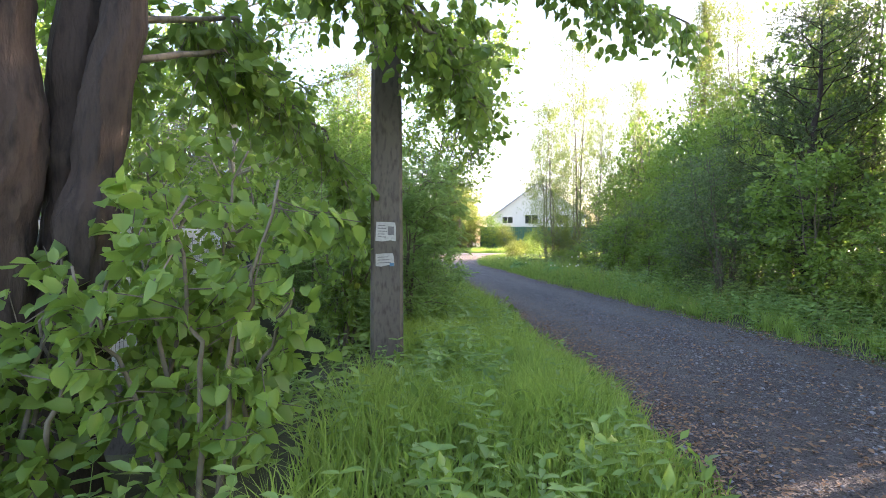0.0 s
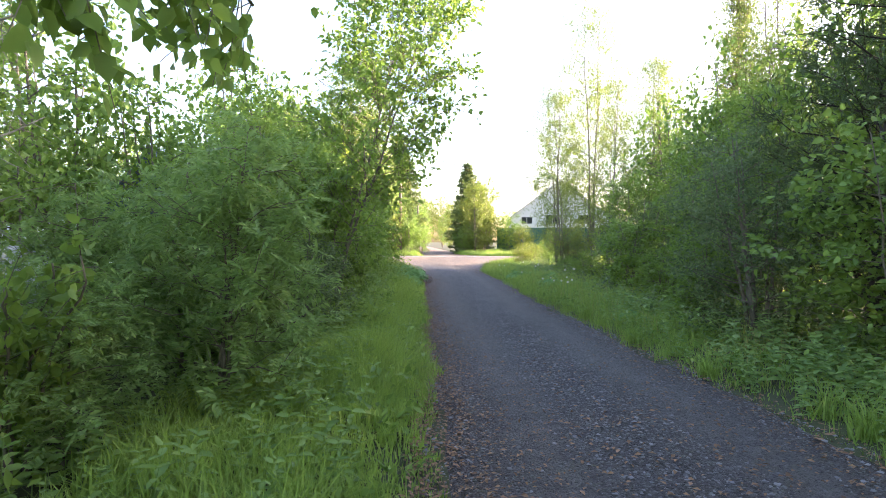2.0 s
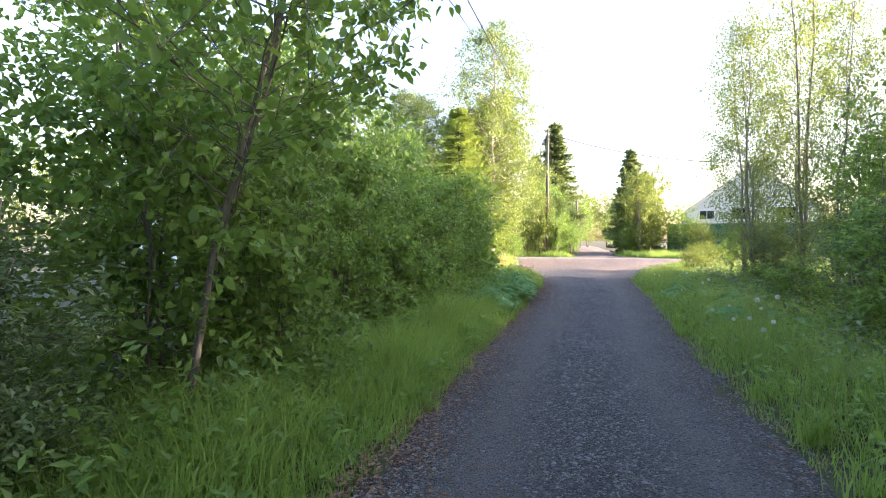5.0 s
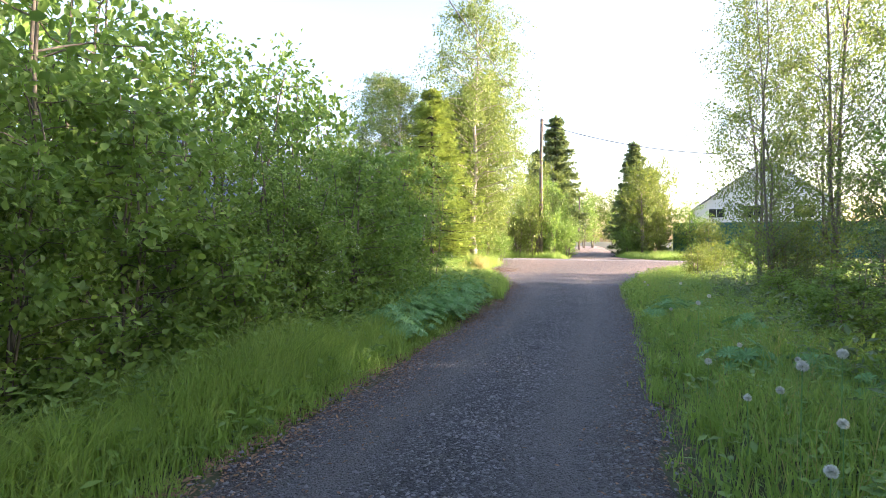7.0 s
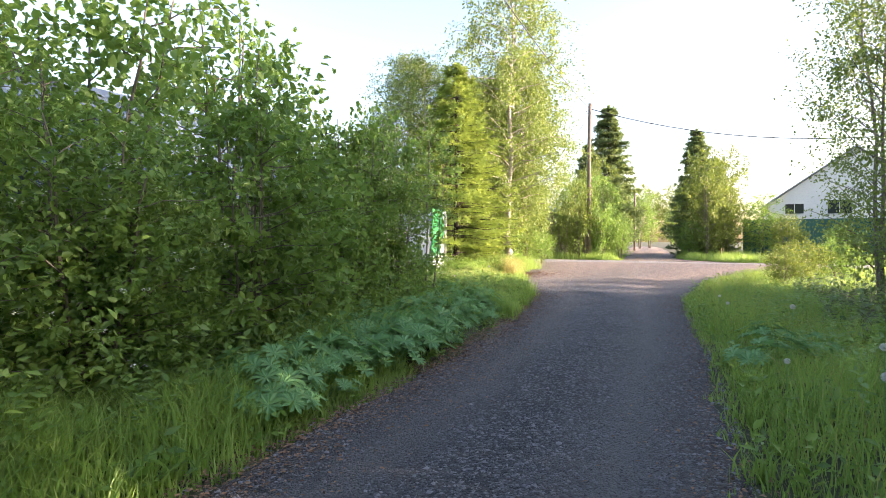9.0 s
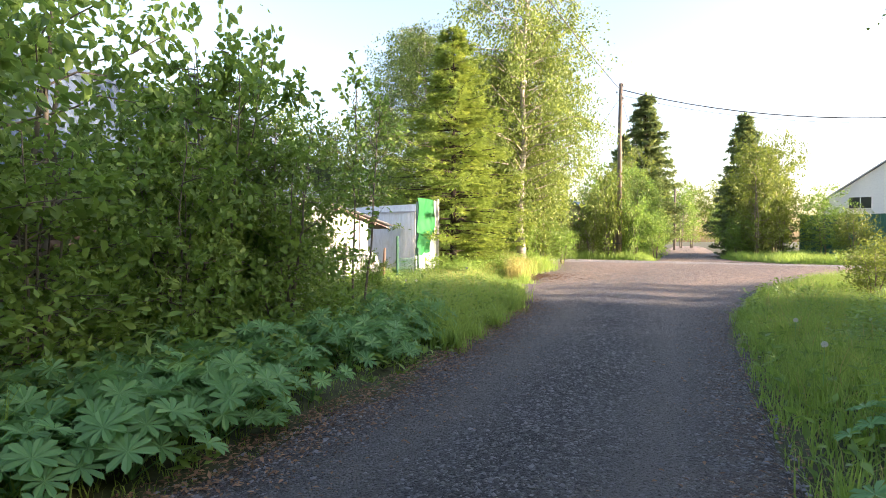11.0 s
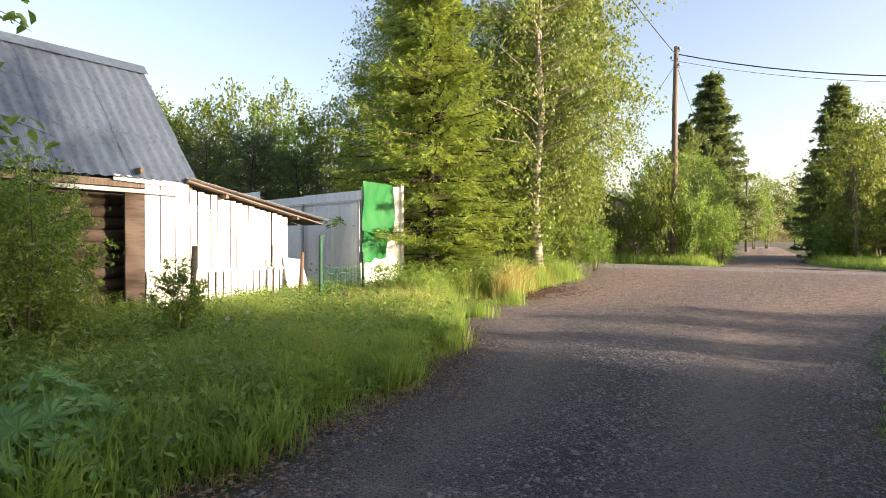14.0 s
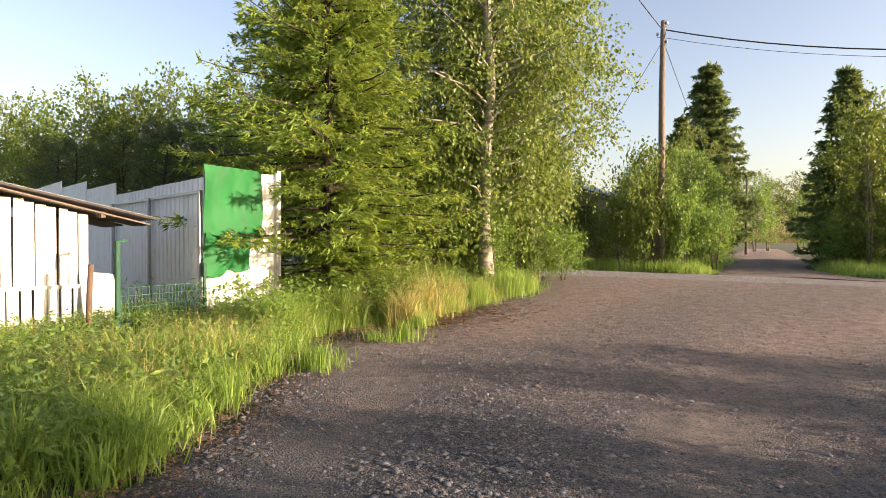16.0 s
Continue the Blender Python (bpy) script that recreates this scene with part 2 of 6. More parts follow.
def gravel_mat(name, a, b, c, lit, warm=False):
    m, nt, bsdf, out = material(name)
    big, mid, fine = tex(nt, 0.7, 3.0, (1, 0.25, 1)), tex(nt, 5.0, 5.0), tex(nt, 45.0, 6.0)
    vor = nt.nodes.new("ShaderNodeTexVoronoi")
    vor.inputs["Scale"].default_value = 58.0
    vor.inputs["Randomness"].default_value = 1.0
    c0 = nt.nodes.new("ShaderNodeTexCoord")
    rag = nt.nodes.new("ShaderNodeTexNoise")
    rag.inputs["Scale"].default_value = 34.0
    rag.inputs["Detail"].default_value = 3.0
    nt.links.new(c0.outputs["Object"], rag.inputs["Vector"])
    shift = nt.nodes.new("ShaderNodeVectorMath")
    shift.operation = "MULTIPLY_ADD"
    shift.inputs[1].default_value = (0.045, 0.045, 0.02)
    nt.links.new(rag.outputs["Color"], shift.inputs[0])
    nt.links.new(c0.outputs["Object"], shift.inputs[2])
    nt.links.new(shift.outputs[0], vor.inputs["Vector"])
    col = mix(nt, ramp(nt, big, 0.35, 0.65), a, b)
    col = mix(nt, ramp(nt, mid, 0.45, 0.7), col, c)
    if warm:
        lane = nt.nodes.new("ShaderNodeUVMap")
        lane.uv_map = "lane"
        lu = nt.nodes.new("ShaderNodeSeparateXYZ")
        nt.links.new(lane.outputs[0], lu.inputs[0])
        curve = nt.nodes.new("ShaderNodeValToRGB")
        stops = ((0.0, 0.1), (0.12, 0.35), (0.26, 1.0), (0.4, 0.25), (0.5, 0.0), (0.6, 0.25), (0.74, 1.0), (0.88, 0.4), (1.0, 0.1))
        while len(curve.color_ramp.elements) < len(stops):
            curve.color_ramp.elements.new(0.5)
        for e, (p, q) in zip(curve.color_ramp.elements, stops):
            e.position, e.color = p, (q, q, q, 1)
        wob = nt.nodes.new("ShaderNodeMath")
        wob.operation, wob.inputs[1].default_value = "MULTIPLY_ADD", 0.12
        nt.links.new(big, wob.inputs[0])
        nt.links.new(lu.outputs[0], wob.inputs[2])
        nudge = nt.nodes.new("ShaderNodeMath")
        nudge.operation, nudge.inputs[1].default_value = "SUBTRACT", 0.06
        nt.links.new(wob.outputs[0], nudge.inputs[0])
        nt.links.new(nudge.outputs[0], curve.inputs[0])
        worn = nt.nodes.new("ShaderNodeMath")
        worn.operation = "MULTIPLY"
        nt.links.new(curve.outputs[0], worn.inputs[0])
        nt.links.new(ramp(nt, mid, 0.05, 0.5), worn.inputs[1])
        col = mix(nt, times(nt, ramp(nt, curve.outputs[0], 0.3, 0.0), 0.45), col, (0.046, 0.048, 0.052))
        col = mix(nt, worn.outputs[0], col, (0.165, 0.158, 0.153))
        pebbly = ramp(nt, worn.outputs[0], 1.0, 0.15)
        # Brown dirt at the edges; the right band is widened as painted tree shade.
        edge = nt.nodes.new("ShaderNodeValToRGB")
        stops = ((0.0, 1.0), (0.07, 0.85), (0.19, 0.0), (0.78, 0.0), (0.92, 0.8), (1.0, 1.0))
        while len(edge.color_ramp.elements) < len(stops):
            edge.color_ramp.elements.new(0.5)
        for e, (p, q) in zip(edge.color_ramp.elements, stops):
            e.position, e.color = p, (q, q, q, 1)
        nt.links.new(nudge.outputs[0], edge.inputs[0])
        dirt_shade = nt.nodes.new("ShaderNodeMath")
        dirt_shade.operation = "MULTIPLY"
        nt.links.new(edge.outputs[0], dirt_shade.inputs[0])
        nt.links.new(ramp(nt, mid, 0.3, 0.6), dirt_shade.inputs[1])
        col = mix(nt, dirt_shade.outputs[0], col, (0.115, 0.078, 0.058))
        sep = nt.nodes.new("ShaderNodeSeparateXYZ")
        nt.links.new(c0.outputs["Object"], sep.inputs[0])
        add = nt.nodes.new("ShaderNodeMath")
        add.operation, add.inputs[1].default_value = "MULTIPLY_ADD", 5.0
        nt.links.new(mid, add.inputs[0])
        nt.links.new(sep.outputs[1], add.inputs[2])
        # Browner gravel towards the crossing, its colour also lightened to paint in low sun.
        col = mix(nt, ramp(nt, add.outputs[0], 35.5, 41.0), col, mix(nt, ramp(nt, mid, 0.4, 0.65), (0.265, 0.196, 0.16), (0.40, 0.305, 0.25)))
    bw = nt.nodes.new("ShaderNodeRGBToBW")
    nt.links.new(vor.outputs["Color"], bw.inputs[0])
    if not warm:
        pebbly = ramp(nt, mid, 0.2, 0.4)
    col = mix(nt, times(nt, ramp(nt, bw.outputs[0], 0.5, 0.95), pebbly), col, mix(nt, 0.5, col, lit) if warm else lit)
    # Some cells darkened to paint in the small shadows between stones.
    col = mix(nt, times(nt, ramp(nt, bw.outputs[0], 0.45, 0.2), pebbly), col, mix(nt, 0.65, col, (0.03, 0.03, 0.031)))
    if warm:
        col = mix(nt, times(nt, ramp(nt, bw.outputs[0], 0.72, 0.85), ramp(nt, pebbly, -0.4, 1.0)), col, lit)
        # Browner, with fainter specks, towards the start of the lane.
        near_brown = nt.nodes.new("ShaderNodeMath")
        near_brown.operation, near_brown.inputs[1].default_value = "MULTIPLY", 0.75
        nt.links.new(ramp(nt, add.outputs[0], 13.0, 5.5), near_brown.inputs[0])
        col = mix(nt, near_brown.outputs[0], col, mix(nt, ramp(nt, mid, 0.4, 0.6), (0.075, 0.052, 0.043), (0.115, 0.088, 0.078)))
    col = mix(nt, ramp(nt, fine, 0.53, 0.7), col, (0.026, 0.026, 0.027))
    nt.links.new(col, bsdf.inputs["Base Color"])
    bsdf.inputs["Roughness"].default_value = 0.85
    h = nt.nodes.new("ShaderNodeMath")
    h.operation = "MULTIPLY_ADD"
    h.inputs[1].default_value = -1.2
    nt.links.new(vor.outputs["Distance"], h.inputs[0])
    nt.links.new(fine, h.inputs[2])
    bump(nt, h.outputs[0], 1.0, 0.034, bsdf)
    return m


M["tarp"] = tarp_mat()
M["glass"] = glass_mat()
stone_random(M["stone"])
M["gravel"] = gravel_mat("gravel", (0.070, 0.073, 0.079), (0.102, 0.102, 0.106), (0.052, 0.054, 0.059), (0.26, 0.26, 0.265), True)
M["asphalt"] = gravel_mat("asphalt", (0.34, 0.325, 0.31), (0.42, 0.40, 0.385), (0.30, 0.285, 0.27), (0.42, 0.40, 0.38))
M["soil"] = rough_mat("soil", (0.045, 0.05, 0.02), (0.07, 0.085, 0.03), (0.03, 0.022, 0.014), 0.6, 9, 0.95, relief=0.6, depth=0.03)


# ---- mesh helpers ----
def fast_mesh(name, verts, faces):
    """A mesh from arrays; all faces have the same number of corners."""
    verts, faces = np.asarray(verts, np.float32), np.asarray(faces, np.int32)
    me = bpy.data.meshes.new(name)
    me.vertices.add(len(verts))
    me.vertices.foreach_set("co", verts.ravel())
    k = faces.shape[1]
    me.loops.add(faces.size)
    me.loops.foreach_set("vertex_index", faces.ravel())
    me.polygons.add(len(faces))
    me.polygons.foreach_set("loop_start", np.arange(0, faces.size, k, dtype=np.int32))
    me.update(calc_edges=True)
    return me


class Geo:
    """Collects verts and faces of one mesh."""

    def __init__(self):
        self.v, self.f = [], []

    def add(self, verts, faces):
        n = len(self.v)
        self.v.extend(tuple(float(c) for c in p) for p in verts)
        self.f.extend(tuple(i + n for i in f) for f in faces)
        return self

    def box(self, x, y, z, sx, sy, sz, m=None, bevel=0.0):
        """A box by its middle and size, its long edges chamfered when bevel is given."""
        m = m or Matrix()
        if bevel:
            bm = bmesh.new()
            bmesh.ops.create_cube(bm, size=1)
            bmesh.ops.scale(bm, vec=(sx, sy, sz), verts=bm.verts)
            bmesh.ops.bevel(bm, geom=bm.edges[:], offset=bevel, segments=1, affect="EDGES")
            bm.verts.index_update()
            vs = [m @ (Vector((x, y, z)) + q.co) for q in bm.verts]
            fs = [[q.index for q in f.verts] for f in bm.faces]
            bm.free()
            return self.add(vs, fs)
        vs = [m @ Vector((x + a * sx / 2, y + b * sy / 2, z + c * sz / 2)) for a in (-1, 1) for b in (-1, 1) for c in (-1, 1)]
        return self.add(vs, [(0, 1, 3, 2), (4, 6, 7, 5), (0, 4, 5, 1), (2, 3, 7, 6), (0, 2, 6, 4), (1, 5, 7, 3)])

    def tube(self, pts, radii, sides=6, cap=True):
        pts = [Vector(p) for p in pts]
        vs, fs = [], []
        for i, p in enumerate(pts):
            d = (pts[min(i + 1, len(pts) - 1)] - pts[max(i - 1, 0)]).normalized()
            a = d.orthogonal() if abs(d.z) < 0.9 else Vector((1, 0, 0)) - d * d.x
            a.normalize()
            b = d.cross(a)
            for k in range(sides):
                w = 2 * math.pi * k / sides
                vs.append(p + (a * math.cos(w) + b * math.sin(w)) * radii[i])
        for i in range(len(pts) - 1):
            for k in range(sides):
                k2 = (k + 1) % sides
                fs.append((i * sides + k, i * sides + k2, (i + 1) * sides + k2, (i + 1) * sides + k))
        if cap:
            fs.append(tuple(range(sides))[::-1])
            fs.append(tuple((len(pts) - 1) * sides + k for k in range(sides)))
        return self.add(vs, fs)

    def mesh(self, name):
        me = bpy.data.meshes.new(name)
        me.from_pydata(self.v, [], self.f)
        me.update()
        return me


def piece(name, geo, mat, parent=None, label="", smooth=False):
    me = geo.mesh(name) if isinstance(geo, Geo) else geo
    me.materials.append(M[mat])
    if smooth:
        me.polygons.foreach_set("use_smooth", [True] * len(me.polygons))
    ob = new(name, me)
    if parent is not None:
        ob.parent = parent
    if label:
        ob["label"] = label
    return ob


def thing(name, label, category, group="", kind="", at=None):
    ob = tagged(new(name), label, category, group, kind)
    if at is not None:
        ob.matrix_basis = at
    return ob


def unit(v):
    return v / np.maximum(np.linalg.norm(v, axis=1, keepdims=True), 1e-6)


def leaf_arrays(rng, p, d, size, width=0.6, fold=0.18, up=0.5, oval=False):
    """Folded leaf blades. Narrow ones have base, two sides and tip; oval ones a rounded outline and a drooping tip."""
    n = len(p)
    d = unit(d)
    nrm = rng.normal(0, 1, (n, 3)) + np.array([0, 0, up * 2])
    s = unit(np.cross(d, nrm))
    q = np.cross(s, d)
    size = np.broadcast_to(np.asarray(size, float), (n,))[:, None]
    i = np.arange(n)[:, None]
    if oval:
        w = size * width / 2
        lift = q * size * fold
        low, high = p + d * size * 0.22, p + d * size * 0.64 - q * size * 0.03
        tip = p + d * size - q * size * 0.14
        v = np.stack([p, low + s * w * 0.86 + lift * 0.8, high + s * w * 0.8 + lift * 0.7, tip, high - s * w * 0.8 + lift * 0.7, low - s * w * 0.86 + lift * 0.8], 1).reshape(-1, 3)
        return v, np.concatenate([i * 6 + [0, 1, 2, 3], i * 6 + [0, 3, 4, 5]], 1).reshape(-1, 4)
    mid = p + d * size * 0.42 + q * size * fold * -0.3
    v = np.stack([p, mid + s * size * width / 2 + q * size * fold, p + d * size, mid - s * size * width / 2 + q * size * fold], 1).reshape(-1, 3)
    return v, np.concatenate([i * 4 + [0, 1, 2], i * 4 + [0, 2, 3]], 1).reshape(-1, 3)


def hollows(p, size, share):
    """True for places inside clumps; the rest are the gaps between sprays."""
    k = 2 * math.pi / size
    x, y, z = (p * k).T
    n = np.sin(x + 1.7 * np.sin(0.61 * y)) + np.sin(y * 1.13 + 1.4 * np.sin(0.83 * z) + 2.0) + np.sin(z * 1.21 + 1.5 * np.sin(0.71 * x) + 4.0) + 0.6 * np.sin(2.3 * x + 1.9 * y) * np.sin(2.1 * z)
    return n > np.quantile(n, share)


# ---- plants ----
def grow(seed, height, radius, low, profile, limbs, twigs, leaves, rise=0.5, curve=0.1, hang=0.0, stems=1, spread=0.0, trunk_r=0.08, lean=(0, 0), twig_len=0.45, drop=0.0, wood_twigs=True, scatter=0.08):
    """Stems with limbs and twigs. Returns the wood and the places and directions of the leaves."""
    rng = np.random.default_rng(seed)
    woods, lp, ld = [], [], []
    for sidx in range(stems):
        trunk_geo, wood = Geo(), Geo()
        woods.append((trunk_geo, wood))
        a0 = rng.uniform(0, 6.28)
        off = np.array([math.cos(a0), math.sin(a0), 0]) * spread * rng.uniform(0.3, 1) * (stems > 1)
        h = height * (rng.uniform(0.75, 1.0) if sidx else 1.0)
        k = 9
        ts = np.linspace(0, 1, k)
        wig = np.cumsum(rng.normal(0, 0.035 * height / k * 2, (k, 2)), 0)
        wig[0] = 0
        trunk = np.zeros((k, 3))
        trunk[:, 2] = ts * h
        trunk[:, :2] = wig + off[:2] * (0.25 + 1.2 * ts[:, None]) + np.outer(ts ** 1.3, lean) * h
        r = trunk_r / math.sqrt(stems)
        trunk_geo.tube(trunk, r * (1 - 0.9 * ts) * np.where(ts == 0, 1.35, 1.0) + 0.004, 8 if r > 0.06 else 6)
        n_l = max(3, limbs // stems)
        for i in range(n_l):
            t = low + (1 - low) * (i + rng.uniform(0.1, 0.9)) / n_l
            az = i * 2.4 + rng.uniform(-0.5, 0.5) + a0
            length = profile((t - low) / (1 - low)) * radius * rng.uniform(0.7, 1.15)
            if length < 0.05:
                continue
            start = np.array([np.interp(t, ts, trunk[:, c]) for c in range(3)])
            el = rise + rng.uniform(-0.2, 0.2)
            d0 = np.array([math.cos(az) * math.cos(el), math.sin(az) * math.cos(el), math.sin(el)])
            ss = np.linspace(0, 1, 5)
            path = start + np.outer(ss, d0) * length + np.outer(ss ** 2, [0, 0, -curve * length]) + np.vstack([np.zeros(3), rng.normal(0, 0.03 * length, (4, 3))])
            lr = max(0.006, r * 0.3 * (1 - 0.7 * t))
            wood.tube(path, lr * (1 - 0.85 * ss) + 0.003, 5, False)
            m = max(2, int(twigs * (0.4 + 0.6 * length / radius)))
            us = rng.uniform(0.2, 1.0, m) ** 0.8
            base = np.stack([np.interp(us, ss, path[:, c]) for c in range(3)], 1)
            td = unit(d0 * 0.7 + rng.normal(0, 0.75, (m, 3)) + np.array([0, 0, 0.1 - hang]))
            tl = twig_len * rng.uniform(0.5, 1.3, m)
            tip = base + td * tl[:, None] - np.array([0, 0, 1]) * (drop * tl ** 1.5)[:, None]
            if wood_twigs:
                for b_, e_ in zip(base, tip):
                    wood.tube([b_, (b_ + e_) / 2 + np.array([0, 0, 0.02]), e_], [0.005, 0.004, 0.002], 3, False)
            q = leaves
            w = rng.uniform(0.1, 1.05, (m, q, 1))
            pos = base[:, None] + (tip - base)[:, None] * w + rng.normal(0, scatter, (m, q, 3))
            dd = td[:, None] * 0.6 + rng.normal(0, 0.7, (m, q, 3)) + np.array([0, 0, -hang * 1.2])
            lp.append(pos.reshape(-1, 3))
            ld.append(dd.reshape(-1, 3))
    return rng, woods, np.concatenate(lp), np.concatenate(ld)


def egg(t):
    return max(0.0, math.sin(math.pi * min(1, 0.12 + 0.86 * t))) ** 0.7


def bushy(t):
    return max(0.12, 0.75 + 0.5 * t - 1.1 * t ** 3)


def cone(t):
    return max(0.05, 1 - t) ** 0.62 * min(1, 0.75 + 2 * t)


def plant(name, label, category, made, leaf, size, width=0.6, bark="bark", group="", up=0.5, wood_name="trunk", leaf_name="crown", extra=None, oval=False, gaps=0.0, clump=0.55):
    rng, wood, p, d = made
    if gaps:
        held = hollows(p, clump, gaps)
        p, d = p[held], d[held]
    root = thing(name, label, category, group)
    limbs = Geo()
    for trunk_geo, w in wood:
        piece(wood_name, trunk_geo, bark, root, smooth=True)
        limbs.add(w.v, w.f)
    piece("branchwork", limbs, bark, root, smooth=True)["kind"] = "stuff"
    sz = size * rng.uniform(0.65, 1.25, len(p))
    v, f = leaf_arrays(rng, p, d, sz, width, up=up, oval=oval)
    keep = v.reshape(len(p), -1, 3)[:, :, 2].min(1) > 0.03
    f = f.reshape(len(p), -1)[keep].reshape(-1, f.shape[1])
    piece(leaf_name, fast_mesh(leaf_name, v, f), leaf, root)["kind"] = "stuff"
    if extra:
        extra(root, rng, p)
    return root


def put(ob, x, y, scale=1.0, turn=0.0, z=0.0, tall=1.0, first=False):
    m = Matrix.LocRotScale((x, y, z + float(hill(y))), Euler((0, 0, radians(turn))), (scale, scale, scale * tall))
    if first:
        ob.matrix_basis = m
        return ob
    return copy_thing(ob, m)


def set_row(variants, rows):
    """Each row: x, y, scale, turn, tall. The first use of a variant moves it, later ones copy it."""
    used = set()
    for i, (x, y, s, tall) in enumerate(rows):
        ob = variants[i % len(variants)]
        put(ob, x, y, s, i * 77.0, 0.0, tall, first=ob not in used)
        used.add(ob)


# ---- ground and roads ----
LEFT = ((-12, 1.3), (2.9, 1.35), (5.5, 1.4), (9.1, 1.15), (13.3, 0.75), (17.5, 0.3), (20.4, 0.05), (23, -0.12), (26.5, -0.55), (29.5, -1.15), (31.2, -1.5), (32.7, -2.1), (34.4, -3.2), (36.4, -4.95), (37.2, -5.2), (38.0, -5.0), (38.8, -4.6), (39.6, -4.9), (41.5, -5.5), (44, -5.8), (47, -6.7), (49.7, -8.5), (50.6, -10))
RIGHT = ((-12, 5.0), (6.2, 4.75), (9, 4.3), (12, 4.1), (17.2, 3.4), (21.6, 3.1), (25, 2.85), (29, 2.4), (32.2, 2.2), (36, 2.3), (39, 2.6), (42, 3.6), (45, 5.5), (48, 9), (50.6, 14))


def lane_left(y):
    return np.interp(y, [q[0] for q in LEFT], [q[1] for q in LEFT])


def lane_right(y):
    return np.interp(y, [q[0] for q in RIGHT], [q[1] for q in RIGHT])


def cross_near(x):
    return 50.0 - 0.06 * (x + 4)


def cross_far(x):
    return 54.5 - 0.1 * (x + 4.7)


def far_left(y):
    return np.interp(y, [53, 57, 65, 97, 160], [-3.0, -3.3, -4.3, -8.9, -16.8])


def far_right(y):
    return np.interp(y, [53, 57, 62, 85, 110, 160], [4.5, 1.2, 0.1, -1.9, -4.8, -10.5])


def outside(x, y):
    """How far a place lies outside the roads (0 on them), roughly."""
    a = np.maximum(lane_left(y) - x, x - lane_right(y))
    a = np.where(y > 50.5, 99, a)
    b = np.maximum(cross_near(x) - y, y - cross_far(x))
    c = np.where(y > 53, np.maximum(far_left(y) - x, x - far_right(y)), 99)
    return np.minimum(np.minimum(a, b), c)


def sheet(xs, ys, z):
    """A grid mesh over two lists of coordinates."""
    gx, gy = np.meshgrid(xs, ys)
    v = np.stack([gx, gy, z(gx, gy)], -1).reshape(-1, 3)
    w = len(xs)
    i = (np.arange(len(ys) - 1)[:, None] * w + np.arange(w - 1)[None]).reshape(-1, 1)
    return fast_mesh("sheet", v, np.concatenate([i, i + 1, i + 1 + w, i + w], 1))


def wave(x, y, s):
    return np.sin(x * s + 1.3 * np.sin(y * s * 0.7)) * np.cos(y * s * 0.9 + np.sin(x * s * 0.6))


def hill(y):
    """The ground rises a little to the crossing road."""
    t = np.clip((np.asarray(y, float) - 41.0) / 10.0, 0, 1)
    return 0.22 * t * t * (3 - 2 * t)


def ground_z(x, y):
    o = outside(x, y)
    rise = np.clip((o - 0.05) / 0.6, 0, 1)
    a, b = np.clip((-1.15 - x) / 1.2, 0, 1), np.clip((x + 7.5) / 2, 0, 1)
    c = np.clip((y - 3.3) / 1.4, 0, 1) * np.clip((10.2 - y) / 1.4, 0, 1)
    ditch = 1.15 * a * a * (3 - 2 * a) * b * c
    return hill(y) - 0.04 - ditch + rise * (0.07 + 0.03 * wave(x, y, 1.7) + 0.02 * wave(x, y, 4.1))


far_out = [60, 90, 140, 250, 500, 1000, 2500]
gx = np.concatenate([[-q for q in far_out[::-1]], np.arange(-45, -12, 3), np.arange(-12, 12, 0.3), np.arange(12, 46, 3), far_out])
gy = np.concatenate([[-q for q in far_out[::-1]], np.arange(-30, -9, 3), np.arange(-9, 64, 0.35), np.arange(64, 130, 3), [150, 200, 300, 600, 1200, 2500]])
tagged(piece("ground", sheet(gx, gy, ground_z), "soil", smooth=True), "dark soil with low weeds and moss", "ground", kind="structure")


